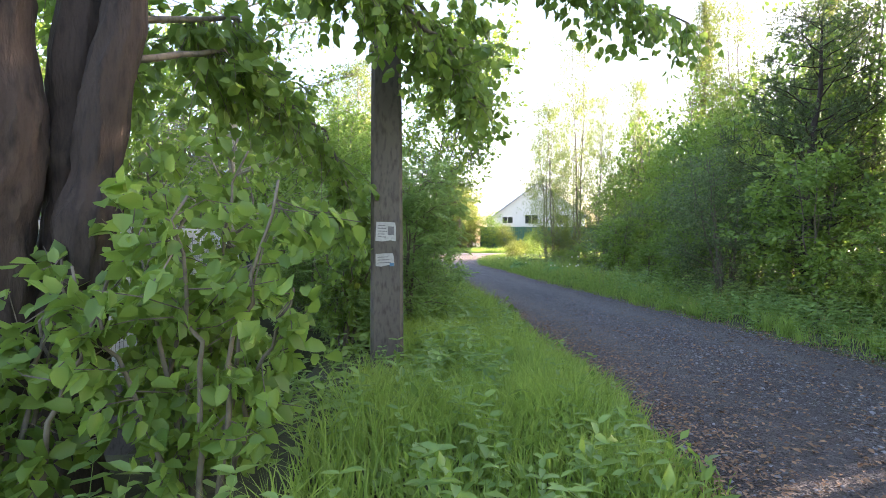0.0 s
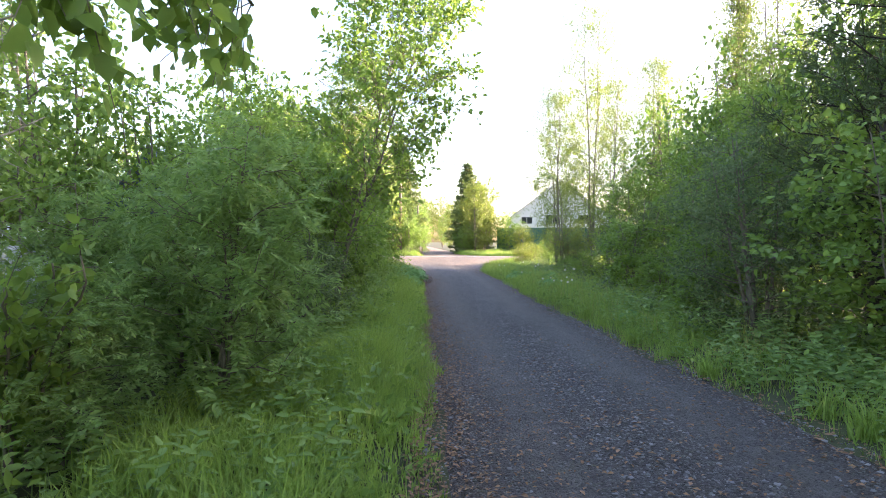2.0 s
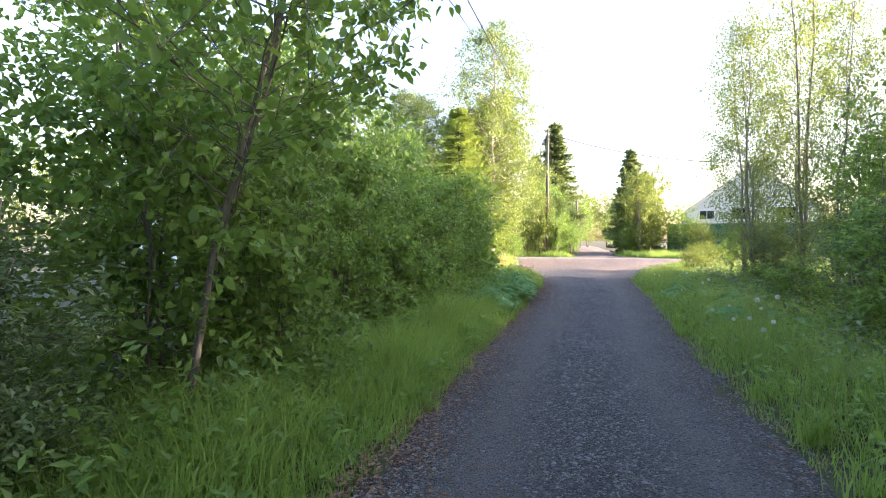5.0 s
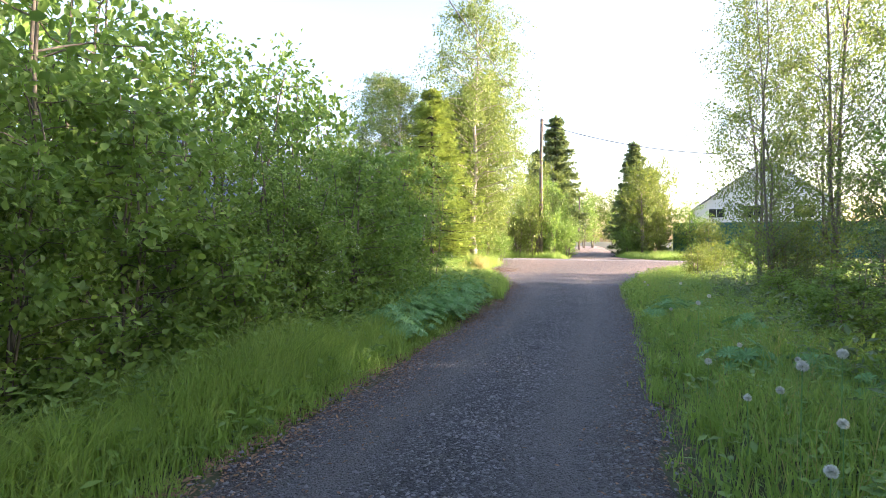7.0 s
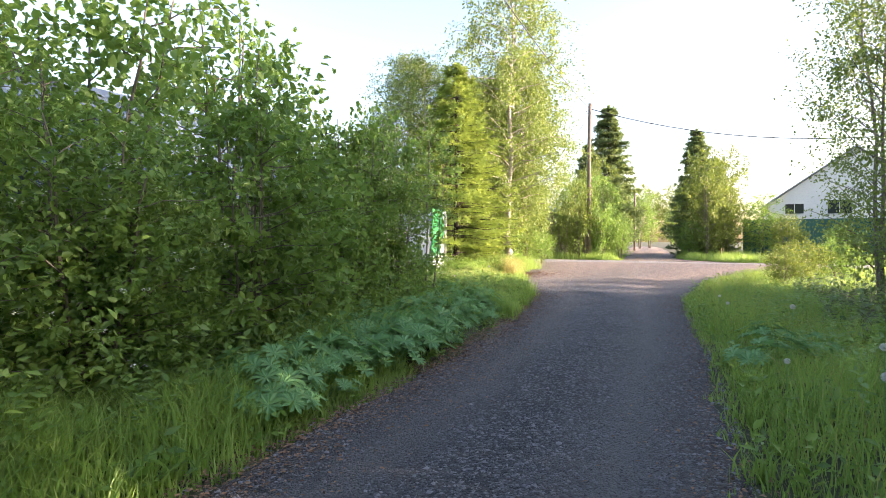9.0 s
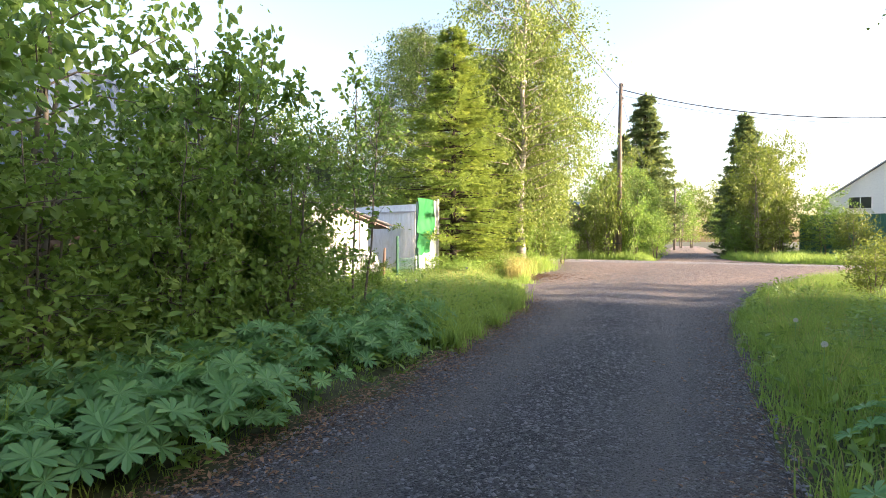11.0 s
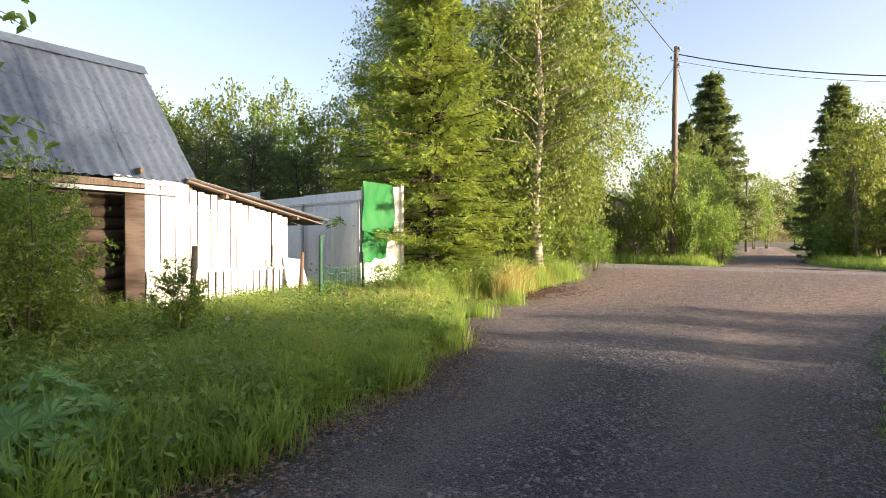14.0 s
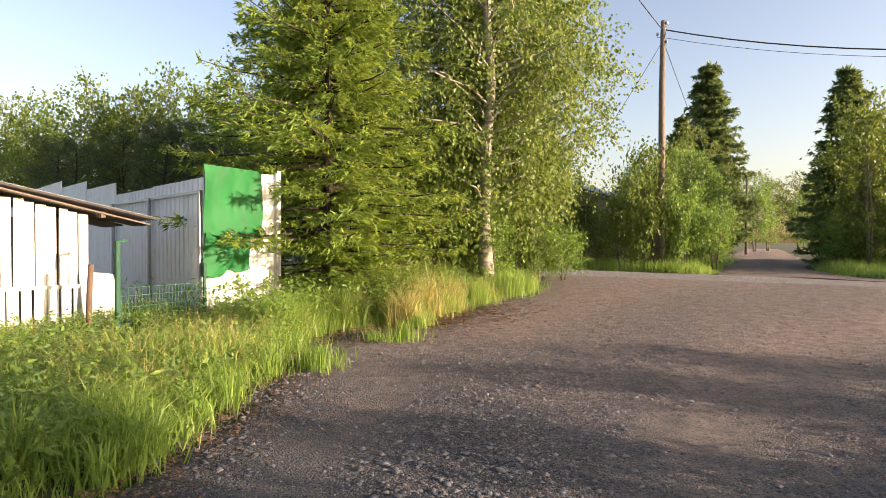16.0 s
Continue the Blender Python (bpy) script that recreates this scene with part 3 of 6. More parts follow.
def strip(name, mat, rows, label, z0=0.0, across=14, ragged=0.05, seed=5, crown=True):
    """A road laid between two edges. Rows: (x0, y0, x1, y1) from edge to edge."""
    rng = np.random.default_rng(seed)
    rows = np.array(rows)
    n = len(rows)
    jit = np.convolve(rng.normal(0, 1, n + 4), [0.3, 0.5, 0.7, 0.5, 0.3], "valid") * ragged
    jit2 = np.convolve(rng.normal(0, 1, n + 4), [0.3, 0.5, 0.7, 0.5, 0.3], "valid") * ragged
    u = np.linspace(0, 1, across)
    a, b = rows[:, :2], rows[:, 2:]
    side = unit(b - a)
    a, b = a - side * jit[:, None], b + side * jit2[:, None]
    xy = a[:, None] + (b - a)[:, None] * u[None, :, None]
    prof = (-0.045 * (np.minimum(u, 1 - u) < 0.04) + 0.03 * np.exp(-((u - 0.5) / 0.16) ** 2) - 0.012 * np.exp(-((u - 0.24) / 0.08) ** 2) - 0.012 * np.exp(-((u - 0.76) / 0.08) ** 2)) if crown else -0.045 * (np.minimum(u, 1 - u) < 0.04)
    z = z0 + hill(xy[..., 1]) + prof[None] + 0.006 * wave(xy[..., 0], xy[..., 1], 5.0) + (0.012 * wave(xy[..., 0] + 5, xy[..., 1], 1.9) if crown else 0.0)
    v = np.concatenate([xy, z[..., None]], -1).reshape(-1, 3)
    i = (np.arange(n - 1)[:, None] * across + np.arange(across - 1)[None]).reshape(-1, 1)
    quads = np.concatenate([i, i + 1, i + 1 + across, i + across], 1)
    me = fast_mesh(name, v, quads)
    lanes = me.uv_layers.new(name="lane")
    uv = np.stack([np.tile(u, n), np.repeat(np.arange(n), across) * 0.25], 1)
    lanes.data.foreach_set("uv", uv[quads.ravel()].astype(np.float32).ravel())
    return tagged(piece(name, me, mat, smooth=True), label, "road", kind="structure")


ys = np.arange(-12, 50.7, 0.25)
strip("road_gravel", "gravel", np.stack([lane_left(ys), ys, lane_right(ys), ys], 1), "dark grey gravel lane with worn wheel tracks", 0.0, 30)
xs = np.arange(-120, 121, 1.0)
strip("road_cross", "asphalt", np.stack([xs, cross_near(xs), xs, cross_far(xs)], 1), "pale dusty asphalt road across the lane", 0.012, 8, 0.15, 6, False)
ys = np.arange(53.6, 160, 1.0)
strip("road_far", "gravel", np.stack([far_left(ys), ys, far_right(ys), ys], 1), "gravel lane going on between trees", 0.004, 10, 0.2, 7)

# ---- buildings, fences and poles ----
def wave_panel(x0, y0, x1, y1, z0, z1a, z1b, pitch=0.2, depth=0.035, thick=0.006, box_ribs=True, lean=0.0):
    """A ribbed metal sheet standing between two places, its top going from z1a to z1b."""
    g = Geo()
    d = Vector((x1 - x0, y1 - y0, 0))
    length = d.length
    d.normalize()
    n = Vector((d.y, -d.x, 0))
    prof, s = [], 0.0
    while s < length:
        steps = ((0, 0), (0.35, 0), (0.45, 1), (0.75, 1), (0.85, 0)) if box_ribs else ((0, 0.0), (0.17, 0.5), (0.33, 0.9), (0.5, 1.0), (0.67, 0.9), (0.83, 0.5))
        prof += [(min(length, s + a * pitch), b * depth) for a, b in steps]
        s += pitch
    prof.append((length, 0))
    vs = []
    for off in (0.0, -thick):
        for s, o in prof:
            top = z1a + (z1b - z1a) * s / length
            for z in (z0, top):
                p = Vector((x0, y0, 0)) + d * s + n * (o + off + lean * (z - z0))
                vs.append((p.x, p.y, z))
    k = len(prof)
    fs = []
    for i in range(k - 1):
        a, b = 2 * i, 2 * i + 2 * k
        fs += [(a, a + 2, a + 3, a + 1), (b, b + 1, b + 3, b + 2), (a + 1, a + 3, b + 3, b + 1), (a, b, b + 2, a + 2)]
    fs += [(0, 1, 2 * k + 1, 2 * k), (2 * k - 2, 4 * k - 2, 4 * k - 1, 2 * k - 1)]
    return g.add(vs, fs)


def beam(p, q, w, h, up=(0, 0, 1)):
    """A squared timber from p to q."""
    p, q = Vector(p), Vector(q)
    d = (q - p).normalized()
    s = d.cross(Vector(up)).normalized()
    u = s.cross(d)
    vs = [e + s * a * w / 2 + u * b * h / 2 for e in (p, q) for a, b in ((-1, -1), (1, -1), (1, 1), (-1, 1))]
    return Geo().add(vs, [(0, 1, 2, 3), (7, 6, 5, 4), (0, 4, 5, 1), (1, 5, 6, 2), (2, 6, 7, 3), (3, 7, 4, 0)])


def concrete_pole():
    pole = thing("utility_pole", "weathered grey concrete utility pole with torn paper notices", "utility pole", at=pose(-0.53, 5.12, 0, 0, 0, 8))
    g = Geo()
    rows = [(-0.3, 0.155, 0.15), (0.0, 0.152, 0.147), (2.0, 0.142, 0.138), (9.3, 0.09, 0.09)]
    c = 0.03
    for z, a, b in rows:
        n = len(g.v)
        g.v.extend([(-a, -b + c, z), (-a + c, -b, z), (a - c, -b, z), (a, -b + c, z), (a, b - c, z), (a - c, b, z), (-a + c, b, z), (-a, b - c, z)])
        if n:
            g.f.extend([(n - 8 + k, n - 8 + (k + 1) % 8, n + (k + 1) % 8, n + k) for k in range(8)])
    g.f.append(tuple(range(len(g.v) - 8, len(g.v))))
    piece("shaft", g, "concrete", pole)
    papers = (("notice", 1.37, -0.01, 0.185, 0.17, 2.0), ("notice", 1.115, -0.02, 0.17, 0.11, -2.0))
    for name, z, x, w, h, turn in papers:
        y = -0.1455
        rot = pose(x, y, z, 0, turn, 0)
        g = Geo()
        edge = [(-w / 2, -h / 2), (-w / 5, -h / 2 - 0.006), (w / 4, -h / 2 + 0.008), (w / 2, -h / 2), (w / 2 - 0.004, h / 4), (w / 2 - 0.012, h / 2), (0, h / 2 + 0.003), (-w / 2 + 0.004, h / 2)]
        vs = [rot @ Vector((a, o, b)) for o in (0.0, -0.003) for a, b in edge]
        k = len(edge)
        g.add(vs, [tuple(range(k)), tuple(range(2 * k - 1, k - 1, -1))] + [(i, (i + 1) % k, k + (i + 1) % k, k + i) for i in range(k)])
        note = piece(name, g, "paper", pole, "torn white paper notice")
        for i in range(5 if h > 0.15 else 3):
            wl = w * (0.45 if h > 0.15 else 0.7) * (0.8 + 0.2 * ((i * 7) % 3) / 2)
            piece("print_bar", Geo().box(-w / 2 + 0.02 + wl / 2, -0.0042, h / 2 - 0.03 - i * 0.026, wl, 0.0016, 0.007, rot), "ink", note)
        if h > 0.15:
            piece("picture_patch", Geo().box(w * 0.24, -0.0042, 0.01, w * 0.3, 0.0016, h * 0.45, rot), "ink", note)
        else:
            piece("picture_patch", Geo().box(w * 0.36, -0.0042, -h * 0.42, 0.04, 0.0016, 0.03, rot), "blue_ink", note)
    piece("cross_arm", Geo().box(0, 0, 8.9, 1.2, 0.09, 0.09, bevel=0.01), "metal_dark", pole)


def wooden_pole():
    x, y, h = -5.35, 56.2, 11.1
    pole = thing("utility_pole", "tall dark wooden utility pole strapped to a concrete foot", "utility pole", at=pose(x, y, 0))
    piece("shaft", Geo().tube([(0, 0, 0.6), (0.02, 0, 4), (0, 0, 8), (0.05, 0, h)], [0.16, 0.15, 0.13, 0.11], 12), "wood_dark", pole, smooth=True)
    piece("foot_post", Geo().box(-0.22, 0.05, 1.6, 0.2, 0.2, 3.6, bevel=0.02), "concrete", pole, "concrete foot post")
    for z in (1.2, 2.9):
        piece("strap", Geo().box(-0.09, 0.02, z, 0.5, 0.4, 0.06, bevel=0.01), "metal_dark", pole)
    for dz, dx in ((0.15, 0.2), (0.55, -0.2), (0.95, 0.2)):
        piece("hook", Geo().tube([(0.04, 0, h - dz - 0.12), (dx, 0, h - dz - 0.12), (dx, 0, h - dz)], [0.012, 0.012, 0.012], 6), "metal_dark", pole)
        piece("insulator", Geo().tube([(dx, 0, h - dz - 0.02), (dx, 0, h - dz + 0.04), (dx, 0, h - dz + 0.1)], [0.05, 0.06, 0.035], 8), "ceramic", pole)


def wire(a, b, sag, r, label, category="cable"):
    a, b = Vector(a), Vector(b)
    pts = [a.lerp(b, i / 24) - Vector((0, 0, sag * 4 * (i / 24) * (1 - i / 24))) for i in range(25)]
    tagged(piece("overhead_wire", Geo().tube(pts, [r] * 25, 5), "cable", smooth=True), label, category, "overhead wires")


def white_shed():
    """The white plank lean-to at the end of the log cabin."""
    shed = thing("plank_shed", "white-painted vertical plank shed with a sagging felt roof", "shed")
    wx, y0, y1 = -8.1, 31.72, 34.76
    rng = random.Random(4)
    top = lambda y: 2.44 - (y - 32.3) * 0.21
    n = 22
    w = (y1 - y0) / n
    for i in range(n):
        yc = y0 + (i + 0.5) * w
        gap = rng.choice((0.01, 0.014, 0.02, 0.03))
        t = top(yc) - 0.06 + rng.uniform(-0.02, 0.02)
        tilt = pose(wx + rng.uniform(-0.006, 0.006), yc, 0, rng.uniform(-0.4, 0.4), 0, 0)
        piece("plank", Geo().box(0, 0, (0.79 + t) / 2, 0.022, w - gap, t - 0.79, tilt), "planks_white", shed)
    n = 19
    w = (y1 - y0 + 0.1) / n
    for i in range(n):
        yc = y0 + (i + 0.5) * w
        gap = rng.choice((0.014, 0.02, 0.03, 0.045))
        b = rng.uniform(-0.02, 0.1)
        tilt = pose(wx + 0.03 + rng.uniform(-0.006, 0.006), yc, 0, rng.uniform(-0.6, 0.6), 0, 0)
        piece("plank", Geo().box(0, 0, (b + 0.76) / 2, 0.022, w - gap, 0.76 - b, tilt), "planks_white", shed)
    piece("rail", beam((wx + 0.045, y0, 0.78), (wx + 0.045, y1 + 0.08, 0.765), 0.05, 0.05), "planks_white", shed)
    piece("inner_wall", Geo().box(wx - 0.3, (y0 + y1) / 2, 0.9, 0.03, y1 - y0 - 0.06, 1.8), "wood_dark", shed)
    piece("end_wall", Geo().box(wx - 0.95, y1 - 0.02, 0.9, 1.8, 0.04, 1.8), "wood_dark", shed)
    piece("corner_board", Geo().box(wx + 0.012, y0 - 0.17, 1.12, 0.05, 0.33, 2.26, bevel=0.006), "logs", shed, "unpainted brown corner board")
    ya, yb = 32.4, 35.6
    for i in range(5):
        xa = wx + 0.22 - i * 0.42
        p, q = Vector((xa - 0.2, ya, top(ya) + 0.03)), Vector((xa - 0.2, yb + 0.1 * math.sin(i * 2.0), top(yb) - 0.02))
        piece("roof_board", beam(p, q, 0.415, 0.025), "wood_dark", shed)
    piece("roof_felt", wave_roof((wx + 0.26, ya, top(ya) + 0.06), (wx - 1.9, ya, top(ya) + 0.06), (0, yb + 0.12 - ya, top(yb) - top(ya)), 0.13, 0.03), "roof_grey", shed, "weathered grey corrugated roofing")
    for y in (31.6, 33.2, 34.9):
        piece("rafter", beam((wx + 0.2, y, top(y) - 0.03), (wx - 1.8, y, top(y) - 0.03), 0.06, 0.09), "wood_dark", shed)
    piece("fascia", beam((wx + 0.05, 31.2, 2.42), (wx + 0.05, 32.5, 2.36), 0.03, 0.1), "planks_white", shed)


def wave_roof(a, b, run, pitch, depth):
    """A corrugated sheet: ribs repeat from a to b and run along the vector run."""
    a, b, run = Vector(a), Vector(b), Vector(run)
    d = b - a
    length = d.length
    d.normalize()
    nrm = d.cross(run).normalized()
    if nrm.z < 0:
        nrm = -nrm
    k = max(2, int(length / pitch * 6))
    vs = []
    for off in (0.0, -0.008):
        for i in range(k + 1):
            s = length * i / k
            o = depth * 0.5 * (1 + math.cos(2 * math.pi * s / pitch)) + off
            p = a + d * s + nrm * o
            vs += [p, p + run]
    n = 2 * (k + 1)
    fs = []
    for i in range(k):
        u, w = 2 * i, 2 * i + n
        fs += [(u, u + 2, u + 3, u + 1), (w, w + 1, w + 3, w + 2), (u, w, w + 2, u + 2), (u + 1, u + 3, w + 3, w + 1)]
    fs += [(0, 1, n + 1, n), (n - 2, 2 * n - 2, 2 * n - 1, n - 1)]
    return Geo().add(vs, fs)


def log_cabin():
    cabin = thing("log_cabin", "brown log cabin under a steep grey corrugated metal roof", "cabin")
    wx, y0, y1, r = -8.62, 22.5, 31.72, 0.115
    z, i = 0.14, 0
    while z < 2.2:
        piece("log", Geo().tube([(wx, y0 - 0.1, z), (wx + 0.01, 27, z + 0.01), (wx, y1 + 0.05, z)], [r, r * 1.03, r * 0.97], 10), "logs", cabin, smooth=True)
        z, i = z + 0.215, i + 1
    piece("backing", Geo().box(wx - 0.9, (y0 + y1) / 2, 1.15, 1.6, y1 - y0 - 0.2, 2.3), "logs", cabin)
    piece("gable_wall", Geo().add([(-8.5, 32.3, 2.2), (-12.0, 32.3, 2.2), (-10.25, 32.3, 4.75), (-8.5, 32.22, 2.2), (-12.0, 32.22, 2.2), (-10.25, 32.22, 4.75)], [(0, 1, 2), (5, 4, 3), (0, 3, 4, 1), (1, 4, 5, 2), (2, 5, 3, 0)]), "wood_dark", cabin)
    eave, ridge = Vector((-8.02, 32.66, 2.42)), Vector((-10.25, 32.6, 4.98))
    d = ridge - eave
    for i, (s0, s1) in enumerate(((0.0, 0.36), (0.34, 0.69), (0.67, 1.0))):
        p = eave + d * s0 + Vector((0, 0, 0.006 * i))
        for k in range(9):
            y = 32.66 - k * 1.1
            piece("roof_sheet", wave_roof((p.x, y, p.z), (p.x, y - 1.16, p.z), d * (s1 - s0), 0.2, 0.03), "roof_zinc", cabin)
    e2 = Vector((-12.4, 32.66, 2.42))
    piece("back_roof", wave_roof((e2.x, 32.66, e2.z), (e2.x, 22.76, e2.z), Vector((-10.25, 32.6, 4.98)) - e2, 0.155, 0.035), "roof_zinc", cabin, smooth=True)
    piece("ridge_cap", Geo().add([(-10.05, 32.72, 4.84), (-10.25, 32.72, 5.06), (-10.45, 32.72, 4.84), (-10.05, 22.7, 4.84), (-10.25, 22.7, 5.06), (-10.45, 22.7, 4.84), (-10.25, 32.72, 5.03), (-10.25, 22.7, 5.03)], [(0, 1, 4, 3), (1, 2, 5, 4), (0, 3, 7, 6), (2, 6, 7, 5), (0, 6, 1), (1, 6, 2), (3, 4, 7), (4, 5, 7)]), "roof_zinc", cabin)
    pipe = piece("chimney", Geo().tube([(-10.0, 29.4, 4.4), (-10.0, 29.4, 5.4)], [0.065, 0.065], 12), "fence_white", cabin, "white metal chimney pipe", smooth=True)
    piece("rusty_collar", Geo().tube([(-10.0, 29.4, 5.38), (-10.0, 29.4, 5.52)], [0.075, 0.075], 12), "rust", pipe, "rusty collar")
    piece("cap", Geo().tube([(-10.0, 29.4, 5.56), (-10.0, 29.4, 5.58), (-10.0, 29.4, 5.64)], [0.15, 0.15, 0.03], 12), "metal_dark", pipe)
    for a in range(3):
        piece("cap_strut", Geo().box(-10.0 + 0.07 * math.cos(a * 2.1), 29.4 + 0.07 * math.sin(a * 2.1), 5.54, 0.012, 0.012, 0.08), "metal_dark", pipe)
    piece("eave_board", beam((-8.12, 22.6, 2.33), (-8.12, 32.6, 2.33), 0.03, 0.12), "wood_dark", cabin)
    piece("gutter_board", beam((-8.0, 30.2, 2.21), (-8.0, 32.3, 2.20), 0.04, 0.07), "siding", cabin, "pale grey batten")


def yard_fence():
    fence = thing("metal_fence", "tall white ribbed sheet-metal fence round a yard", "fence")
    spans = ((-7.22, 36.16, -9.6, 36.45, 2.52, 2.52), (-9.6, 36.45, -11.95, 36.75, 2.50, 2.50), (-11.95, 36.75, -14.4, 37.05, 2.78, 2.78), (-14.4, 37.05, -17, 37.35, 3.0, 3.0), (-17, 37.35, -24, 38.2, 3.2, 3.2), (-24, 38.2, -34, 39.4, 3.3, 3.3))
    for x0, y0, x1, y1, a, b in spans:
        piece("panel", wave_panel(x1, y1, x0, y0, 0.05, b, a, 0.2, 0.012), "fence_white", fence)
        piece("post", Geo().box(x0, y0 - 0.07, 1.15, 0.06, 0.06, 2.3, bevel=0.006), "metal_grey", fence)
        piece("rail", beam((x0, y0 - 0.045, 2.28), (x1, y1 - 0.045, 2.28), 0.03, 0.045), "metal_grey", fence)
    piece("panel", wave_panel(-7.22, 36.16, -7.38, 37.66, 0.05, 2.6, 2.72, 0.2, 0.03), "fence_white", fence)
    piece("post", Geo().box(-7.36, 37.7, 1.4, 0.12, 0.12, 2.8, bevel=0.015), "metal_grey", fence)


def tarp():
    """Two lengths of green netting hung over the corner of the fence, with folds."""
    rng = np.random.default_rng(8)
    for name, z0, z1, ya, yb, seed in (("tarp", 1.55, 2.72, 36.10, 37.28, 0.0), ("tarp", 0.9, 1.6, 36.12, 37.0, 2.0)):
        nu, nv = 26, 22
        u, v = np.meshgrid(np.linspace(0, 1, nu), np.linspace(0, 1, nv))
        y = ya + (yb - ya) * u - 0.04 * v * np.sin(u * 9 + seed)
        z = z1 + (z0 - z1) * v - 0.05 * np.sin(u * 3.2 + seed) * v + 0.04 * np.sin(u * 11 + seed) * (v > 0.9)
        x = -7.14 - 0.1 * u + 0.010 * np.sin(u * 19 + 2 * np.sin(v * 4 + seed)) + 0.03 * np.sin(v * 6 + u * 4 + seed) + 0.03
        p = np.stack([x, y, z], -1).reshape(-1, 3)
        i = (np.arange(nv - 1)[:, None] * nu + np.arange(nu - 1)[None]).reshape(-1, 1)
        f = np.concatenate([i, i + 1, i + 1 + nu, i + nu], 1)
        n = len(p)
        back = p - np.array([0.006, 0, 0])
        ob = piece(name, fast_mesh(name, np.concatenate([p, back]), np.concatenate([f, f[:, ::-1] + n])), "tarp", smooth=True)
        tagged(ob, "bright green plastic tarpaulin hung over the corner of a metal fence", "tarpaulin", "green tarpaulins")


def mesh_panel_fence():
    f = thing("mesh_fence", "low green welded wire fence panel beside a green post", "fence")
    piece("post", Geo().box(-6.93, 34.7, 0.73, 0.06, 0.06, 1.46, bevel=0.006), "metal_green", f)
    piece("post", Geo().box(-7.1, 36.1, 0.55, 0.05, 0.05, 1.1, bevel=0.006), "metal_green", f)
    piece("arm", beam((-6.93, 34.7, 1.45), (-7.02, 34.86, 1.46), 0.04, 0.04), "metal_green", f)
    a, b = Vector((-6.93, 34.72, 0)), Vector((-7.1, 36.08, 0))
    for i in range(26):
        p = a.lerp(b, (i + 0.5) / 26)
        piece("wire", Geo().box(p.x, p.y, 0.42, 0.007, 0.007, 0.76), "metal_green", f)
    for z in (0.1, 0.3, 0.5, 0.66, 0.78):
        piece("wire", beam(a + Vector((0, 0, z)), b + Vector((0, 0, z)), 0.008, 0.008), "metal_green", f)


def garden_posts():
    g = Geo().tube([(0, 0, -0.1), (0.02, 0.01, 0.6), (0.06, 0.02, 1.27)], [0.05, 0.048, 0.045], 8)
    tagged(piece("wooden_post", g, "wood_mossy", smooth=True), "old grey-green wooden post standing in grass", "post").matrix_basis = pose(-6.4, 31.65, 0)
    g = Geo().tube([(0, 0, -0.1), (0.01, 0.0, 0.6), (0.03, 0.02, 1.12)], [0.045, 0.04, 0.038], 8)
    tagged(piece("wooden_post", g, "wood_brown", smooth=True), "rusty brown wooden post at the shed corner", "post").matrix_basis = pose(-7.25, 34.45, 0)
    g = Geo().add([(-0.02, 0, 0), (-0.02, 0.62, 0), (-0.2, 0.45, 0.92), (-0.24, 0.0, 0.98), (0.01, 0, 0), (0.01, 0.62, 0), (-0.17, 0.45, 0.93), (-0.21, 0.0, 0.99)], [(0, 1, 2, 3), (7, 6, 5, 4), (0, 4, 5, 1), (1, 5, 6, 2), (2, 6, 7, 3), (3, 7, 4, 0)])
    tagged(piece("leaning_board", g, "planks_white"), "white-painted board leaning against the shed corner", "board").matrix_basis = pose(-7.84, 34.62, 0)


def gabled_house(name, label, at, w, depth, eave, apex, wall, roof, windows, door=None):
    """A house whose gable faces -y. Windows: (x, z, width, height) on that gable."""
    h = thing(name, label, "house", at=at)
    t = 0.25
    g = Geo()
    pts = [(0, 0), (w, 0), (w, eave), (w / 2, apex), (0, eave)]
    vs = [(x, y, z) for y in (0, depth) for x, z in pts]
    g.add(vs, [(0, 1, 2, 3, 4), (9, 8, 7, 6, 5), (0, 5, 6, 1), (1, 6, 7, 2), (4, 9, 5, 0)])
    piece("wall", g, wall, h)
    for s in (-1, 1):
        x0 = w / 2
        x1 = w / 2 + s * (w / 2 + 0.45)
        z1 = eave - 0.45 * (apex - eave) / (w / 2)
        a, b = Vector((x0, -0.35, apex + 0.08)), Vector((x1, -0.35, z1 + 0.08))
        up = Vector((0, 0, 0.12))
        vs = [a, b, b + Vector((0, depth + 0.7, 0)), a + Vector((0, depth + 0.7, 0))]
        vs = vs + [v + up for v in vs]
        piece("roof", Geo().add(vs, [(0, 1, 2, 3), (7, 6, 5, 4), (0, 4, 5, 1), (1, 5, 6, 2), (2, 6, 7, 3), (3, 7, 4, 0)]), roof, h)
    for x, z, ww, hh in windows:
        win = piece("window", Geo().box(x, -0.03, z, ww + 0.16, 0.05, hh + 0.16, bevel=0.01), "plaster", h)
        piece("pane", Geo().box(x, -0.06, z, ww, 0.02, hh), "glass", win)
        piece("frame", Geo().box(x, -0.075, z, 0.05, 0.02, hh), "plaster", win)
    return h


def green_fence():
    f = thing("metal_fence", "dark green ribbed sheet-metal fence along a plot", "fence")
    x, y = 4.5, 66.0
    for i in range(10):
        x1, y1 = x + 2.6, y - 0.1
        piece("panel", wave_panel(x, y, x1, y1, 0.05, 3.15, 3.15, 0.25, 0.03), "fence_green", f)
        piece("post", Geo().box(x, y + 0.08, 1.55, 0.06, 0.06, 3.1), "metal_dark", f)
        x, y = x1, y1


